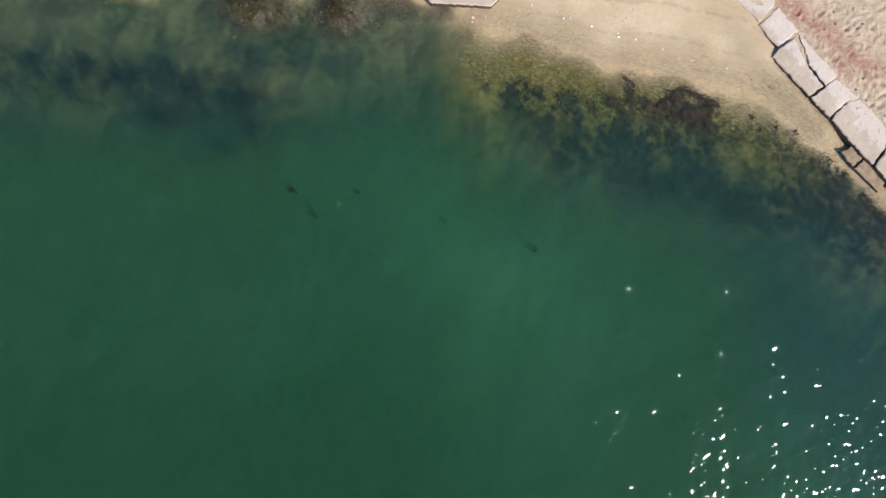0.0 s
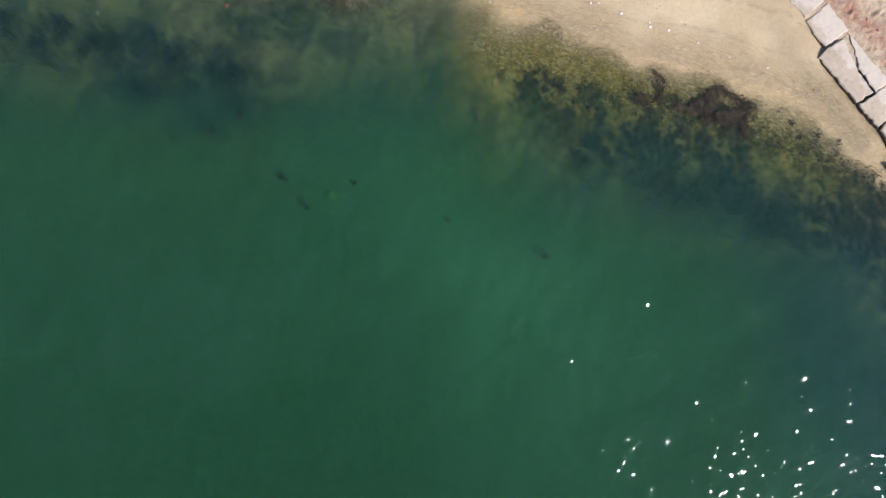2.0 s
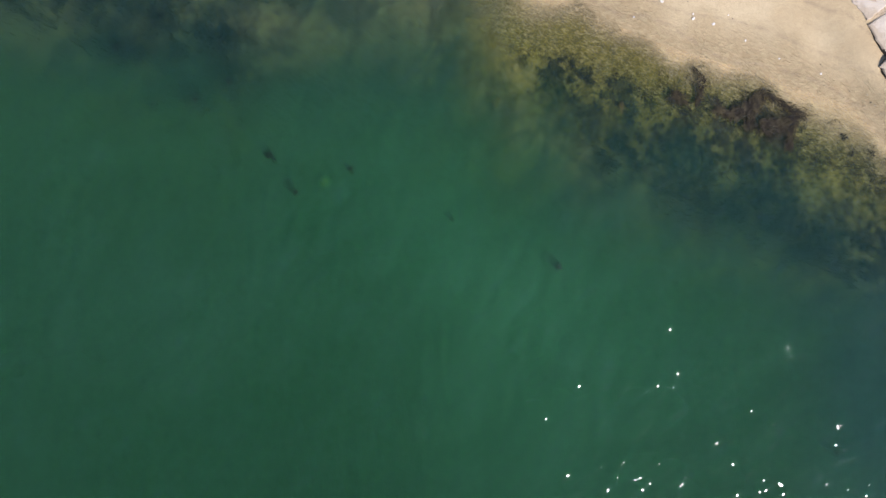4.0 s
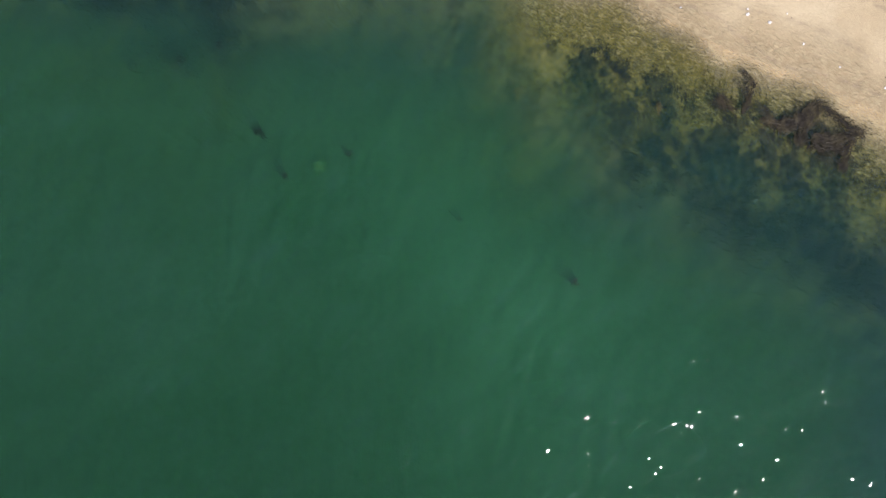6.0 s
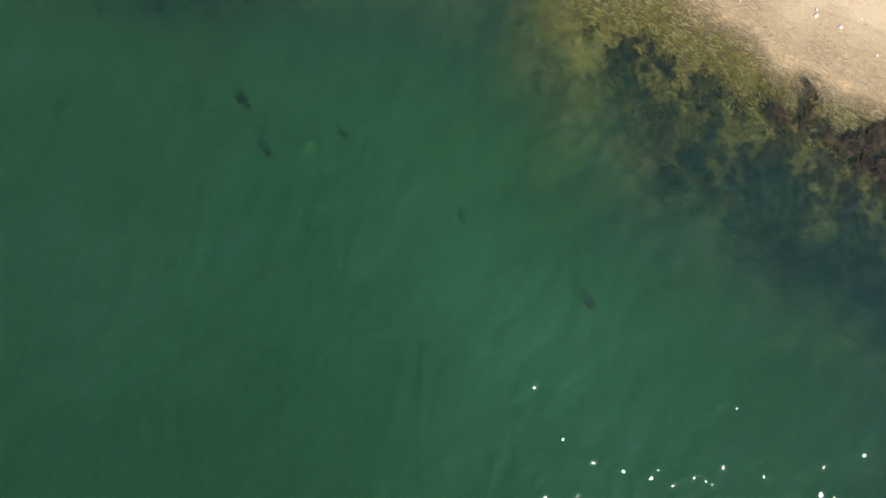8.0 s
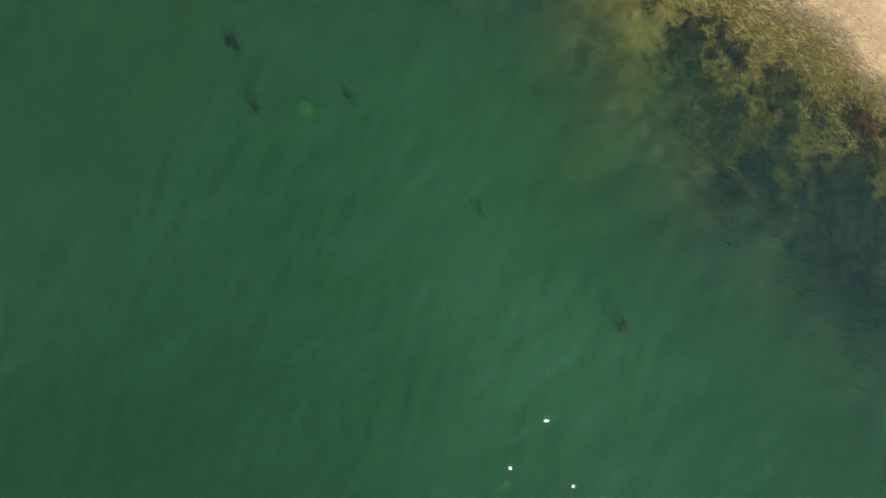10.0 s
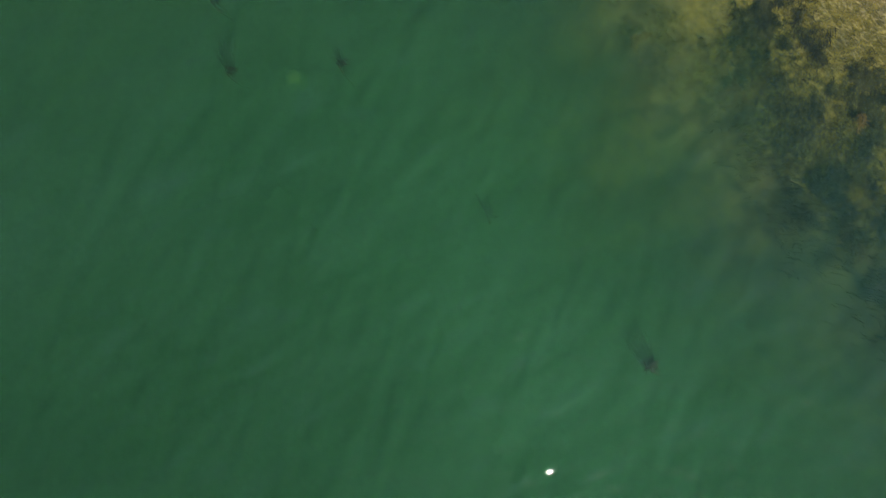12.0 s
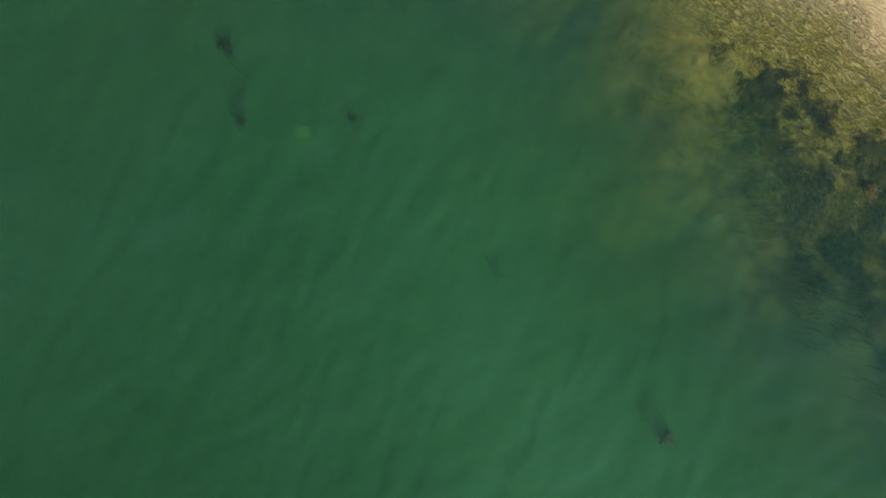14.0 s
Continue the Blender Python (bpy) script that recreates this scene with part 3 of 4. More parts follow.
BROWN = "dark brown rockweed covering the shallow seabed"
FUZZY = "olive-brown weed growing among darker fronds"
BLACK = "blackish weed swaying over the seabed"
WEEDS = [
    # main mass along the beach
    ("rockweed_bed", BROWN, ROCKWEED, 1, 8.1, 4.6, 1.2, 0.7, -14, 2300, 0.34, 0.030, 0.12, -60),
    ("rockweed_bed", BROWN, ROCKWEED, 2, 6.3, 4.6, 1.2, 0.75, -12, 700, 0.30, 0.028, 0.12, -80),
    ("weed_bed", BLACK, BLACKWEED, 3, 7.4, 3.3, 2.5, 1.1, -24, 2100, 0.36, 0.034, 0.16, -65, 0.8, 0.13),
    ("weed_bed", BLACK, BLACKWEED, 4, 5.0, 4.0, 1.3, 0.8, -14, 800, 0.32, 0.03, 0.14, -75, 0.9, 0.12),
    ("weed_bed", BLACK, BLACKWEED, 5, 2.6, 5.62, 0.85, 0.55, -20, 1500, 0.30, 0.03, 0.14, -80),
    ("weed_bed", BLACK, BLACKWEED, 6, 4.3, 5.25, 0.7, 0.45, -30, 700, 0.24, 0.026, 0.10, -80),
    ("weed_bed", BLACK, BLACKWEED, 7, 9.4, 2.5, 1.4, 0.6, -28, 700, 0.34, 0.03, 0.16, -60, 0.8, 0.13),
    ("weed_bed", BLACK, BLACKWEED, 8, 12.2, 2.0, 1.2, 0.5, -35, 700, 0.34, 0.03, 0.16, -55, 0.8, 0.16),
    ("weed_bed", BLACK, BLACKWEED, 9, 13.9, 1.5, 1.1, 0.9, -50, 1900, 0.34, 0.03, 0.16, -55, 0.8, 0.16),
    ("weed_bed", BLACK, BLACKWEED, 10, 14.0, 3.05, 0.35, 0.6, -45, 800, 0.22, 0.026, 0.10, -55),
    ("rockweed_bed", BROWN, ROCKWEED, 11, 10.6, 4.0, 1.2, 0.35, -14, 700, 0.13, 0.024, 0.05, None, 1.2),
    ("rockweed_bed", BROWN, ROCKWEED, 12, 12.2, 3.5, 1.1, 0.4, -32, 900, 0.13, 0.024, 0.05, None, 1.2),
    # shallows on the far side
    ("weed_bed", BLACK, BLACKWEED, 13, -12.3, 6.1, 1.3, 0.8, -10, 360, 0.36, 0.032, 0.18, -40, 1.3, 0.16),
    ("weed_bed", BLACK, BLACKWEED, 14, -8.2, 5.6, 1.6, 0.9, -25, 510, 0.36, 0.032, 0.18, -40, 1.3, 0.16),
    ("weed_bed", BLACK, BLACKWEED, 15, -8.1, 3.8, 1.2, 0.5, -10, 210, 0.36, 0.032, 0.25, -40, 1.3, 0.16),
    ("weed_bed", BLACK, BLACKWEED, 16, -10.5, 4.7, 0.8, 0.4, 0, 126, 0.34, 0.032, 0.25, -40, 1.3, 0.16),
    ("weed_bed", BLACK, BLACKWEED, 17, -15.4, 6.6, 1.0, 0.7, 0, 240, 0.34, 0.032, 0.2, -40, 1.3, 0.16),
    ("rockweed_bed", BROWN, TURFWEED, 18, -6.6, 8.5, 1.5, 0.85, -15, 4600, 0.14, 0.02, 0.07, None),
    ("rockweed_bed", BROWN, TURFWEED, 19, -3.6, 8.4, 0.95, 0.8, -30, 2600, 0.14, 0.02, 0.07, None),
    ("green_algae_bed", "bright green algae on rocks at the waterline", GREENWEED, 20, -11.5, 9.0, 0.9, 0.4, 0, 1800, 0.10, 0.02, 0.05, None),
    ("weed_bed", BLACK, BLACKWEED, 21, -6.9, 6.9, 1.4, 0.5, -5, 270, 0.3, 0.03, 0.14, -60, 1.3, 0.16),
    ("weed_bed", BLACK, BLACKWEED, 26, -13.9, 6.2, 1.4, 0.9, 0, 390, 0.36, 0.032, 0.18, -40, 1.3, 0.16),
    ("weed_bed", BLACK, BLACKWEED, 27, -10.2, 6.0, 1.3, 0.6, -20, 300, 0.36, 0.032, 0.18, -40, 1.3, 0.16),
    ("weed_bed", BLACK, BLACKWEED, 28, -9.0, 4.6, 1.5, 0.5, -20, 300, 0.36, 0.032, 0.2, -40, 1.3, 0.16),
    ("weed_bed", BLACK, BLACKWEED, 29, -5.6, 7.2, 0.9, 0.5, -10, 180, 0.3, 0.03, 0.15, -60, 1.3, 0.16),
    ("weed_bed", BLACK, BLACKWEED, 30, 14.6, 0.4, 1.3, 0.8, -50, 1100, 0.36, 0.032, 0.2, -50, 0.8, 0.16),
    ("weed_bed", BLACK, BLACKWEED, 31, 11.0, 1.6, 1.6, 0.5, -35, 900, 0.36, 0.032, 0.2, -50, 0.8, 0.16),
    ("weed_bed", FUZZY, BROWNWEED, 32, 7.9, 4.2, 1.5, 0.9, -16, 1100, 0.26, 0.026, 0.24, -60, 0.9),
    ("weed_bed", FUZZY, BROWNWEED, 33, 6.2, 3.8, 1.6, 0.9, -18, 900, 0.26, 0.026, 0.24, -70, 1.0, 0.10),
    ("weed_bed", FUZZY, BROWNWEED, 34, 3.9, 4.9, 1.5, 0.5, -16, 600, 0.24, 0.026, 0.2, -70, 0.9),
    ("weed_bed", FUZZY, BROWNWEED, 35, 8.8, 2.9, 1.8, 0.8, -28, 700, 0.26, 0.026, 0.24, -60, 1.0, 0.10),
    ("weed_bed", FUZZY, BROWNWEED, 36, 12.5, 2.4, 1.5, 0.7, -35, 900, 0.26, 0.026, 0.22, -55, 0.9),
    ("weed_bed", FUZZY, BROWNWEED, 37, -11.8, 6.0, 1.8, 0.8, -15, 560, 0.26, 0.026, 0.24, -40, 1.3, 0.12),
    ("weed_bed", FUZZY, BROWNWEED, 38, -8.2, 5.4, 1.6, 0.8, -25, 560, 0.26, 0.026, 0.24, -40, 1.3, 0.12),
    ("weed_bed", BLACK, BLACKWEED, 39, 13.2, 1.8, 1.6, 0.9, -42, 1900, 0.36, 0.032, 0.2, -50, 0.8, 0.16),
    ("weed_bed", BLACK, BLACKWEED, 40, 15.0, 1.0, 1.2, 1.1, -50, 1600, 0.36, 0.032, 0.2, -50, 0.8, 0.16),
    ("weed_bed", BLACK, BLACKWEED, 41, 9.6, 2.1, 1.6, 0.6, -28, 900, 0.36, 0.032, 0.2, -50, 0.8, 0.16),
    ("weed_bed", FUZZY, BROWNWEED, 42, 2.9, 5.35, 1.6, 0.8, -18, 1300, 0.2, 0.024, 0.14, -70, 1.1),
    ("weed_bed", FUZZY, BROWNWEED, 43, 0.9, 5.1, 1.2, 0.5, -10, 260, 0.18, 0.022, 0.1, -70, 1.1),
    ("weed_bed", FUZZY, BROWNWEED, 45, 11.2, 3.6, 1.6, 0.6, -25, 500, 0.16, 0.022, 0.08, -60, 1.1),
    ("weed_bed", BLACK, BLACKWEED, 46, 4.2, 5.6, 0.55, 0.35, -30, 380, 0.22, 0.026, 0.08, -70, 1.1),
    ("weed_bed", FUZZY, BROWNWEED, 47, 4.1, 4.4, 1.1, 0.8, -15, 600, 0.24, 0.026, 0.2, -70, 1.2, 0.12),
    ("weed_bed", BLACK, BLACKWEED, 48, 4.45, 3.75, 0.9, 0.6, -20, 350, 0.3, 0.03, 0.2, -70, 1.1, 0.14),
    ("weed_bed", BLACK, BLACKWEED, 49, 3.4, 4.7, 0.7, 0.4, -20, 300, 0.26, 0.028, 0.16, -70, 1.2, 0.14),
    ("weed_bed", FUZZY, OLIVEWEED, 50, 3.6, 4.3, 1.6, 0.7, -14, 900, 0.2, 0.022, 0.2, -70, 1.3, 0.14),
    ("weed_bed", FUZZY, OLIVEWEED, 56, 7.0, 3.6, 2.4, 0.9, -22, 1500, 0.2, 0.022, 0.2, -60, 1.3, 0.12),
    ("weed_bed", FUZZY, OLIVEWEED, 57, 11.4, 2.7, 1.8, 0.8, -30, 500, 0.2, 0.022, 0.2, -60, 1.3, 0.12),
    ("weed_bed", FUZZY, BROWNWEED, 58, 4.3, 3.75, 0.6, 0.5, -20, 150, 0.26, 0.028, 0.2, -70, 0.0, 0.16),
    # olive turf in the clear shallows
    ("algae_turf", "olive-yellow turf algae on shallow sand", OLIVEWEED, 22, 2.6, 6.2, 2.3, 0.8, -12, 2600, 0.08, 0.024, 0.012, -35),
    ("algae_turf", "olive-yellow turf algae on shallow sand", OLIVEWEED, 23, 5.6, 5.7, 1.5, 0.5, -14, 1400, 0.08, 0.024, 0.012, -35),
    ("algae_turf", "olive-yellow turf algae on shallow sand", OLIVEWEED, 24, 11.2, 3.1, 1.8, 0.8, -28, 2400, 0.09, 0.024, 0.014, -35),
    ("algae_turf", "olive-yellow turf algae on shallow sand", OLIVEWEED, 25, 0.2, 5.7, 0.9, 1.4, 10, 900, 0.10, 0.026, 0.014, -60),
]
for row in WEEDS:
    weed_bed(*row)
SPOTS = [(-12.84, 6.59), (-11.62, 6.09), (-9.78, 6.3), (-9.07, 5.7), (-7.24, 5.3), (-6.83, 4.09), (-7.85, 3.48), (-10.19, 4.64), (-13.56, 5.88), (-14.79, 6.69)]
for n, (x, y) in enumerate(SPOTS):
    turn = (-25, 10, -60)[n % 3]
    weed_bed("weed_bed", "dark weed strands rising from the shallow seabed", BLACKWEED, 140 + n, x, y, 0.42, 0.20, turn, 130, 0.5, 0.034, 0.2, -60 + turn, 0.8, 0.07)
    weed_bed("weed_bed", FUZZY, BROWNWEED, 160 + n, x + 0.15, y + 0.05, 0.5, 0.16, turn - 15, 26, 0.5, 0.036, 0.2, -40 + turn, 0.8, 0.05)


def frond_tuft(cx, cy, seed, count, length, width, sway, mat, label, name="rockweed_tuft", lift=0.10, z=None, group="", bend=None, spread=26):
    """A tuft of branching fronds that rise from one holdfast."""
    rng = random.Random(seed)
    verts, faces = [], []
    ground = bed(round(cx, 3), round(cy, 3)) if z is None else z
    for _ in range(count):
        turn = radians(sway + rng.gauss(0, spread))
        ln = length * rng.uniform(0.5, 1.15)
        x, y = cx + rng.gauss(0, 0.05), cy + rng.gauss(0, 0.05)
        curl = rng.uniform(-0.9, 0.9) if bend is None else bend * rng.uniform(0.7, 1.2)
        steps = 7
        stem = [(x, y, ground)]
        ang = turn
        for k in range(steps):
            ang += curl / steps
            x, y = x + math.cos(ang) * ln / steps, y + math.sin(ang) * ln / steps
            stem.append((x, y, ground + lift * math.sin((k + 1) / steps * 2.2) + rng.uniform(0, 0.02)))
            for side in (-1, 1):
                v, f = blades(rng, [stem[-1]], min(length * 0.22, 0.10), width, 0.02, math.degrees(ang) + side * 32, 0.3)
                o = len(verts)
                verts += v
                faces += [tuple(i + o for i in q) for q in f]
        o = len(verts)
        for k, (sx, sy, sz) in enumerate(stem):
            h = width * 0.55 * (1 - 0.6 * k / steps)
            verts += [(sx - math.sin(turn) * h, sy + math.cos(turn) * h, sz + 0.01), (sx + math.sin(turn) * h, sy - math.cos(turn) * h, sz + 0.01)]
        faces += [(o + 2 * k, o + 2 * k + 1, o + 2 * k + 3, o + 2 * k + 2) for k in range(steps)]
    origin = Vector((cx, cy, ground))
    ob = from_lists(name, [tuple(Vector(v) - origin) for v in verts], faces, mat)
    ob.location = origin
    return tagged(ob, label, "seaweed", group)


TUFT = "dark brown rockweed tuft lying at the water's edge"
for cx, cy, seed, count, length, sway, bend, spread in ((7.75, 4.85, 41, 12, 0.8, 70, -0.6, 9), (8.55, 4.80, 42, 24, 0.85, 38, -0.7, 10), (8.2, 4.9, 43, 22, 0.6, 140, -0.8, 20),
                                                        (9.0, 4.45, 44, 22, 0.55, 70, 0.6, 22), (7.25, 4.95, 45, 20, 0.45, 110, 0.7, 22), (6.55, 5.15, 46, 9, 0.8, 75, 0.9, 5),
                                                        (6.05, 5.1, 47, 16, 0.45, 130, 0.5, 20), (7.6, 4.8, 48, 20, 0.5, 95, -0.6, 22), (8.7, 4.55, 49, 24, 0.6, -20, 0.8, 26)):
    frond_tuft(cx, cy, seed, count, length, 0.017, sway, ROCKWEED, TUFT, group="rockweed tufts on the shore", bend=bend, spread=spread)


def strand(points, seed, count, wide, label="long brown rockweed strand floating at the water's edge"):
    """Fronds that follow one another along a bent line and float at the surface."""
    rng = random.Random(seed)
    path = [Vector((p[0], p[1], 0)) for p in points]
    verts, faces = [], []
    for _ in range(count):
        t = rng.uniform(0, len(path) - 1.001)
        k = int(t)
        a, b = path[k], path[k + 1]
        before, after = path[max(0, k - 1)], path[min(len(path) - 1, k + 2)]
        u = t - k
        p = 0.5 * (2 * a + (b - before) * u + (2 * before - 5 * a + 4 * b - after) * u * u + (3 * a - before - 3 * b + after) * u ** 3)
        way = math.degrees(math.atan2(b.y - a.y, b.x - a.x))
        x, y = p.x + rng.gauss(0, wide), p.y + rng.gauss(0, wide)
        z = max(0.012, bed(round(x, 2), round(y, 2)) + 0.012) + rng.uniform(0, 0.02)
        v, f = blades(rng, [(x, y, z)], 0.17, 0.020, 0.008, way, 0.7)
        o = len(verts)
        verts += v
        faces += [tuple(i + o for i in q) for q in f]
    origin = Vector((points[0][0], points[0][1], 0.01))
    ob = from_lists("rockweed_strand", [tuple(Vector(v) - origin) for v in verts], faces, ROCKWEED)
    ob.location = origin
    return tagged(ob, label, "seaweed", "floating rockweed strands")


strand([(7.41, 4.94), (7.81, 5.17), (8.32, 5.70), (8.9, 5.45), (9.54, 5.21)], 91, 330, 0.045)
strand([(6.50, 5.05), (6.55, 5.31), (6.63, 5.83), (6.35, 6.08)], 92, 110, 0.022)
strand([(8.35, 4.85), (8.6, 4.88), (9.0, 4.95), (9.32, 5.05), (9.30, 4.6), (9.25, 4.3)], 93, 330, 0.05)
strand([(7.55, 4.95), (7.95, 5.2), (8.25, 5.55)], 94, 210, 0.10)
strand([(8.05, 4.6), (8.1, 5.05), (8.22, 5.45)], 95, 230, 0.09)
strand([(8.3, 4.65), (8.75, 4.7), (9.15, 4.75)], 96, 230, 0.10)
strand([(5.80, 5.33), (5.96, 5.28), (6.15, 5.16)], 97, 100, 0.07)
strand([(7.0, 4.95), (7.2, 5.05), (7.45, 4.95)], 98, 110, 0.07)
for cx, cy, seed, length, sway in ((10.75, 4.75, 72, 0.16, 20), (11.6, 4.45, 73, 0.18, -10), (12.3, 4.2, 74, 0.16, 60), (11.1, 4.3, 75, 0.15, 100)):
    frond_tuft(cx, cy, seed, 14, length * 0.6, 0.012, sway, ROCKWEED, "small dark tuft of weed stranded on wet sand", "weed_tuft", 0.02, spread=65)["kind"] = "stuff"


def kelp(cx, cy, seed, length, sway, count, top, slim=0.05):
    """Weed that stands up from the deeper bed on a long stalk, with fronds near the surface and lower ribbons for its
    shadow.
    """
    rng = random.Random(seed)
    low = bed(round(cx, 3), round(cy, 3))
    root = bpy.data.objects.new("trailing_weed", None)
    scene.collection.objects.link(root)
    root.location = (cx, cy, low)
    bm = bmesh.new()
    ring = []
    for k in range(6):
        t = k / 5
        c = Vector((0.06 * math.sin(3 * t), 0.05 * math.cos(4 * t) - 0.05, (top - low) * t))
        ring.append([bm.verts.new(c + Vector((math.cos(a), math.sin(a), 0)) * (0.022 - 0.01 * t)) for a in (0, 1.57, 3.14, 4.71)])
    for a, b in zip(ring[:-1], ring[1:]):
        for i in range(4):
            bm.faces.new((a[i], a[(i + 1) % 4], b[(i + 1) % 4], b[i]))
    part("stalk", bm, BLACKWEED, root)
    v, f = [], []
    a = radians(sway)
    ux, uy = math.cos(a), math.sin(a)
    for n in range(count * 2):
        # two of three ribbons lie lower and draw the weed's blurred shadow in the water
        shadow_wisp = n % 3 > 0
        turn = a + rng.gauss(0, 0.20) if shadow_wisp else a + math.pi + rng.gauss(0, 0.9)
        run = length * rng.uniform(0.45, 1.0) if shadow_wisp else rng.uniform(0.06, 0.16)
        x, y = rng.gauss(0, slim), rng.gauss(0, slim)
        curl, base = rng.uniform(-0.5, 0.5), len(v)
        z = top - low - (rng.uniform(0.07, 0.27) if shadow_wisp else rng.uniform(-0.02, 0.06))
        for k in range(6):
            half = (0.010 if shadow_wisp else 0.007) * (1.1 - 0.9 * k / 5)
            qx, qy = math.sin(turn) * half, math.cos(turn) * half
            v += [(x + qx, y - qy, z), (x - qx, y + qy, z + 0.004)]
            x, y, z = x + math.cos(turn) * run / 5, y + math.sin(turn) * run / 5, z - 0.10 * run / 5
            turn += curl / 5 + rng.gauss(0, 0.12)
        f += [(base + 2 * k, base + 2 * k + 1, base + 2 * k + 3, base + 2 * k + 2) for k in range(5)]
    fronds = from_lists("fronds", v, f, DARKWEED)
    fronds.parent = root
    return tagged(root, "blackish weed with fronds near the surface and a modelled shadow wisp below", "seaweed", "trailing weeds in open water")


for row in ((-5.45, 2.14, 51, 0.36, 140, 60, -0.06, 0.05), (-5.30, 2.06, 87, 0.12, 147, 8, -0.05, 0.03), (-4.57, 1.18, 52, 0.66, 141, 28, -0.06, 0.018),
            (-3.08, 2.06, 53, 0.34, 150, 22, -0.06, 0.025), (3.22, 0.06, 54, 0.55, 143, 64, -0.06, 0.035),
            (0.05, 1.0, 55, 0.5, 140, 12, -0.30), (11.8, -4.2, 56, 0.7, -10, 20, -0.1),
            (-12.9, 6.6, 81, 0.4, 110, 18, -0.08), (-11.7, 6.1, 82, 0.5, 150, 16, -0.08), (-9.8, 6.3, 83, 0.5, 120, 16, -0.08), (-7.8, 3.5, 84, 0.6, 170, 24, -0.07),
            (-7.2, 5.3, 85, 0.5, 90, 18, -0.08), (-9.1, 5.7, 86, 0.5, 160, 20, -0.08), (-10.2, 4.65, 58, 0.5, 150, 24, -0.06), (-9.0, 3.1, 59, 0.3, 120, 10, -0.10),
            (-6.9, 4.1, 88, 0.4, 150, 22, -0.07), (-13.6, 5.9, 89, 0.4, 160, 14, -0.08), (-14.8, 6.7, 90, 0.4, 140, 14, -0.08)):
    kelp(*row)

for cx, cy, seed, length, sway in ((4.38, 5.0, 61, 0.32, -80), (2.48, 4.72, 62, 0.42, -75), (5.0, 3.45, 63, 0.40, -65), (5.3, 3.3, 64, 0.42, -60),
                                   (0.85, 4.75, 65, 0.30, -85), (-12.9, 6.45, 66, 0.5, -50), (-9.4, 5.9, 67, 0.4, -60)):
    frond_tuft(cx, cy, seed, 4, length, 0.013, sway, RUSTWEED, "rusty brown weed stalks rising from the seabed", "weed_stalks", 0.16, group="rusty weed stalks", spread=9)


# ---- small things ----
def pebble(name, x, y, size, seed, mat, label, category, group, flat=0.55, sink=0.25, squash=1.0):
    rng = random.Random(seed)
    bm = bmesh.new()
    bmesh.ops.create_icosphere(bm, subdivisions=2, radius=1.0)
    off = Vector((rng.uniform(0, 50), rng.uniform(0, 50), 0))
    for v in bm.verts:
        k = 1 + 0.35 * noise.noise(v.co * 1.3 + off)
        v.co = Vector((v.co.x * k, v.co.y * k * squash, v.co.z * k * flat)) * size
    ob = part(name, bm, mat, flat=False)
    ob.location = (x, y, bed(round(x, 3), round(y, 3)) + size * flat * (0.8 - sink))
    ob.rotation_euler = (0, 0, rng.uniform(0, 6.28))
    return tagged(ob, label, category, group)


def shell(x, y, size, seed):
    """A cockle valve lying hollow side down, with ribs."""
    rng = random.Random(seed)
    bm = bmesh.new()
    rows, cols = 5, 16
    hinge = bm.verts.new((0, -size * 0.75, size * 0.12))
    grid = []
    for r in range(1, rows + 1):
        t = r / rows
        row = []
        for c in range(cols):
            a = math.pi * (-0.15 + 1.3 * c / (cols - 1))
            rib = 1 + (0.05 if c % 2 else -0.03) * t
            row.append(bm.verts.new((math.cos(a) * size * t * rib, -size * 0.75 * (1 - t) + math.sin(a) * size * t * rib * 0.95,
                                     size * (0.12 + 0.42 * math.sin(min(1, t * 1.05) * math.pi * 0.85)) * (1.05 if c % 2 else 0.97) - (0.12 * size if r == rows else 0))))
        grid.append(row)
    for c in range(cols - 1):
        bm.faces.new((hinge, grid[0][c], grid[0][c + 1]))
        for r in range(rows - 1):
            bm.faces.new((grid[r][c], grid[r + 1][c], grid[r + 1][c + 1], grid[r][c + 1]))
    ob = part("seashell", bm, SHELL, flat=False)
    ob.location = (x, y, bed(round(x, 3), round(y, 3)) + 0.002)
    ob.rotation_euler = (rng.uniform(-0.2, 0.2), rng.uniform(-0.2, 0.2), rng.uniform(0, 6.28))
    return tagged(ob, "bleached white seashell lying on the sand", "seashell", "seashells on the beach")


for n, (x, y, size) in enumerate(((4.12, 8.13, 0.075), (4.36, 8.13, 0.075), (5.1, 7.86, 0.095), (6.05, 7.5, 0.08), (6.02, 7.62, 0.05), (6.64, 7.42, 0.075), (3.0, 8.58, 0.07),
                                  (0.98, 8.2, 0.08), (1.42, 8.24, 0.06), (0.95, 8.05, 0.05), (7.6, 7.08, 0.055), (8.63, 6.7, 0.05), (9.85, 6.43, 0.06), (4.4, 7.35, 0.05),
                                  (3.9, 8.35, 0.045), (2.6, 8.4, 0.045), (5.6, 8.2, 0.04), (7.0, 7.7, 0.035), (-7.15, 8.55, 0.07), (-14.0, 5.8, 0.06), (-8.15, 5.65, 0.06), (-11.9, 7.2, 0.06))):
    shell(x, y, size * 0.56, 200 + n)

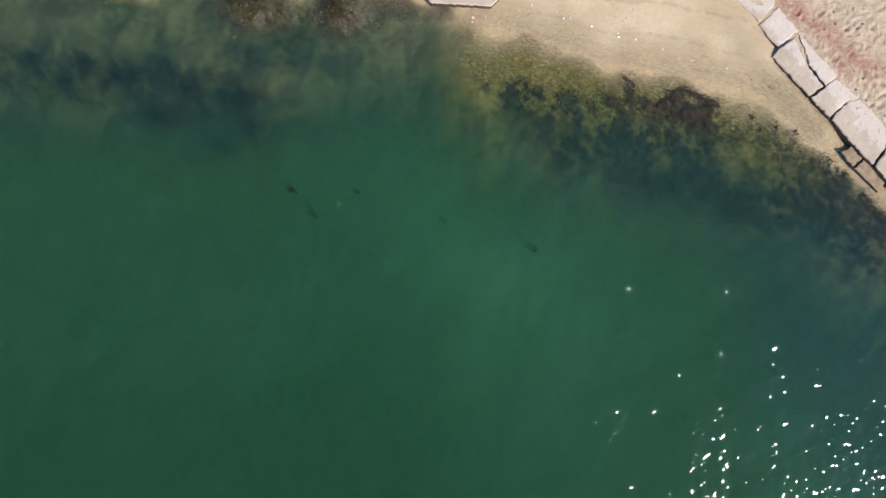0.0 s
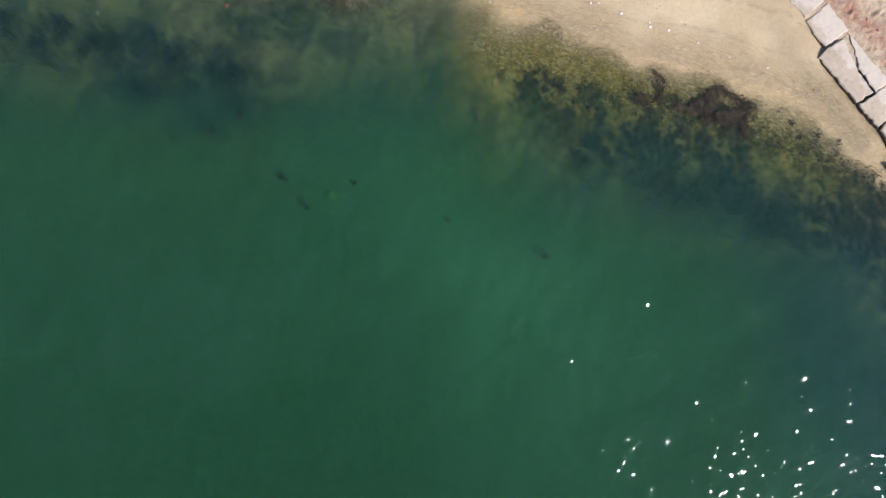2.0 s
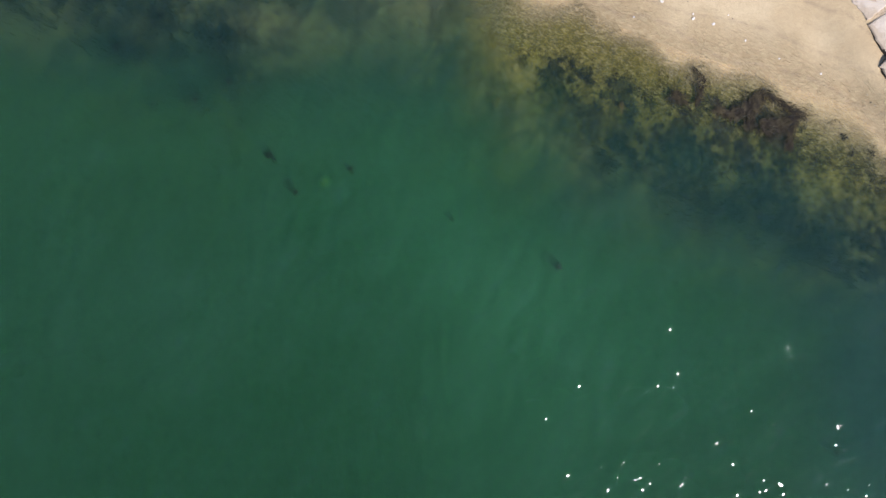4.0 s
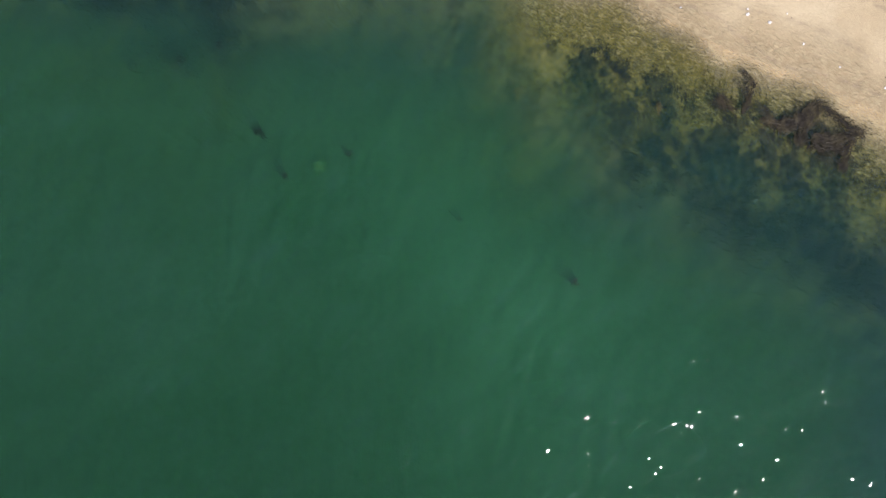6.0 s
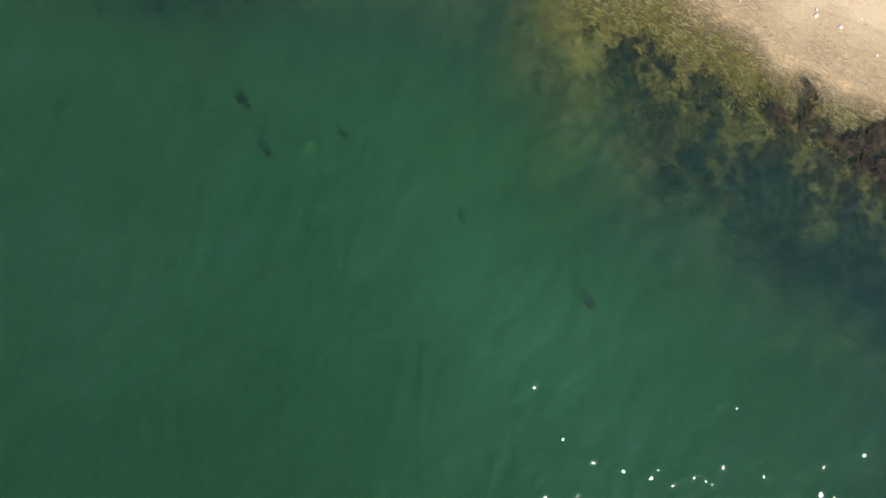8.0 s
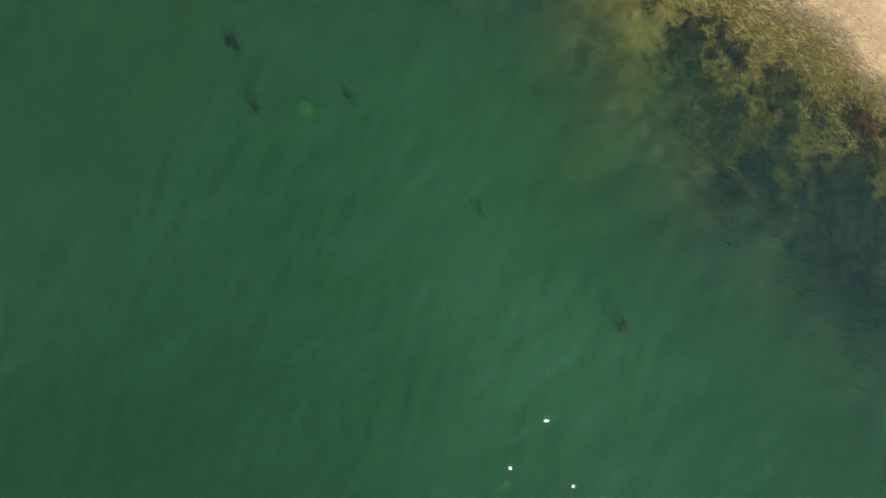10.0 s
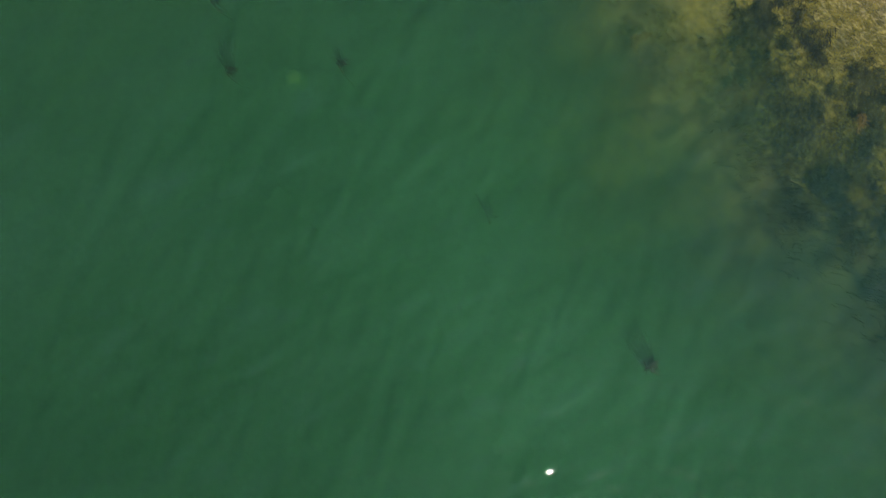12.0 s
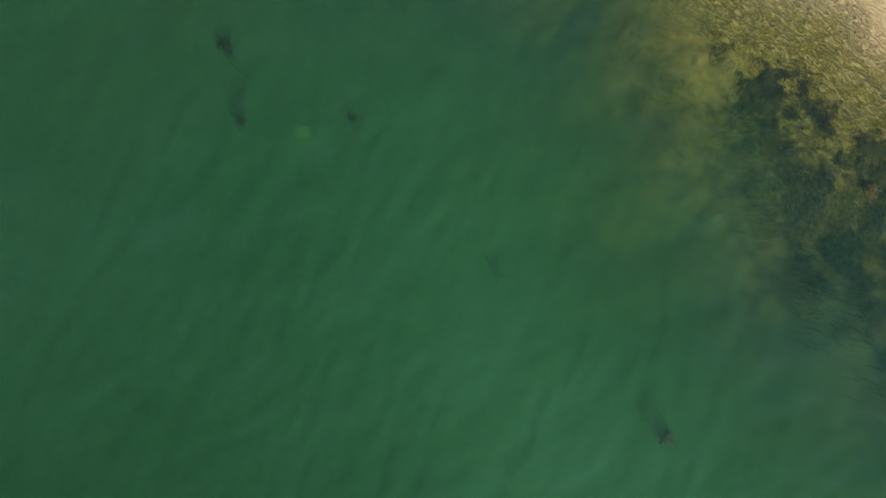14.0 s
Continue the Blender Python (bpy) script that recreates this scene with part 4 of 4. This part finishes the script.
rng = random.Random(77)
for n in range(34):
    x, y = rng.uniform(1.0, 12.0), rng.uniform(5.6, 8.9)
    d = float(seaward(np.array([x]), np.array([y]))[0])
    if d < -0.05 and float(inland(np.array([x]), np.array([y]))[0]) < -0.15:
        pebble("pebble", x, y, rng.uniform(0.012, 0.026), 300 + n, STONE if rng.random() < 0.6 else DARKSTONE, "small beach pebble half sunk in sand", "pebble", "pebbles on the beach")
for n in range(36):
    a, s = rng.uniform(-3.2, 4.5), rng.uniform(1.2, 4.0)
    p = WALL_AT + WALL_ALONG * a + WALL_IN * s
    red = abs(s - 1.75 - 0.18 * a) < 0.5
    pebble("rubble_stone", float(p[0]), float(p[1]), rng.uniform(0.015, 0.045), 400 + n, BRICK if red else STONE,
           "broken piece of red brick on trodden soil" if red else "pale rubble stone on trodden soil", "rubble", "rubble behind the wall", 0.6, 0.3)
for n in range(44):
    x, y = rng.choice(((-6.7, 8.45), (-3.7, 8.3), (-12.8, 8.8)))
    x, y = x + rng.gauss(0, 0.75), y + rng.gauss(0, 0.36)
    pebble("shore_stone", x, y, rng.uniform(0.03, 0.07), 500 + n, DARKSTONE, "dark wet stone among rockweed", "stone", "stones in the shallows", 0.6, 0.3)
pebble("boulder", -3.95, 1.66, 0.20, 602, PALESTONE, "pale algae-coated boulder under murky water", "boulder", "", 1.15, 0.25)


def bottle_cap(x, y):
    bm = bmesh.new()
    n = 20
    rows = [[bm.verts.new((math.cos(2 * math.pi * i / n) * r * (1.03 if i % 2 else 1), math.sin(2 * math.pi * i / n) * r * (1.03 if i % 2 else 1), z)) for i in range(n)]
            for r, z in ((0.05, 0), (0.05, 0.03), (0.044, 0.037))]
    for a, b in zip(rows[:-1], rows[1:]):
        for i in range(n):
            bm.faces.new((a[i], a[(i + 1) % n], b[(i + 1) % n], b[i]))
    bm.faces.new(rows[-1])
    ob = part("plastic_lid", bm, REDCAP)
    ob.location = (x, y, bed(x, y) + 0.08)
    ob.rotation_euler = (0.15, 0.1, 0)
    return tagged(ob, "faded red plastic lid washed among the weed", "lid")


bottle_cap(-7.59, 7.62)
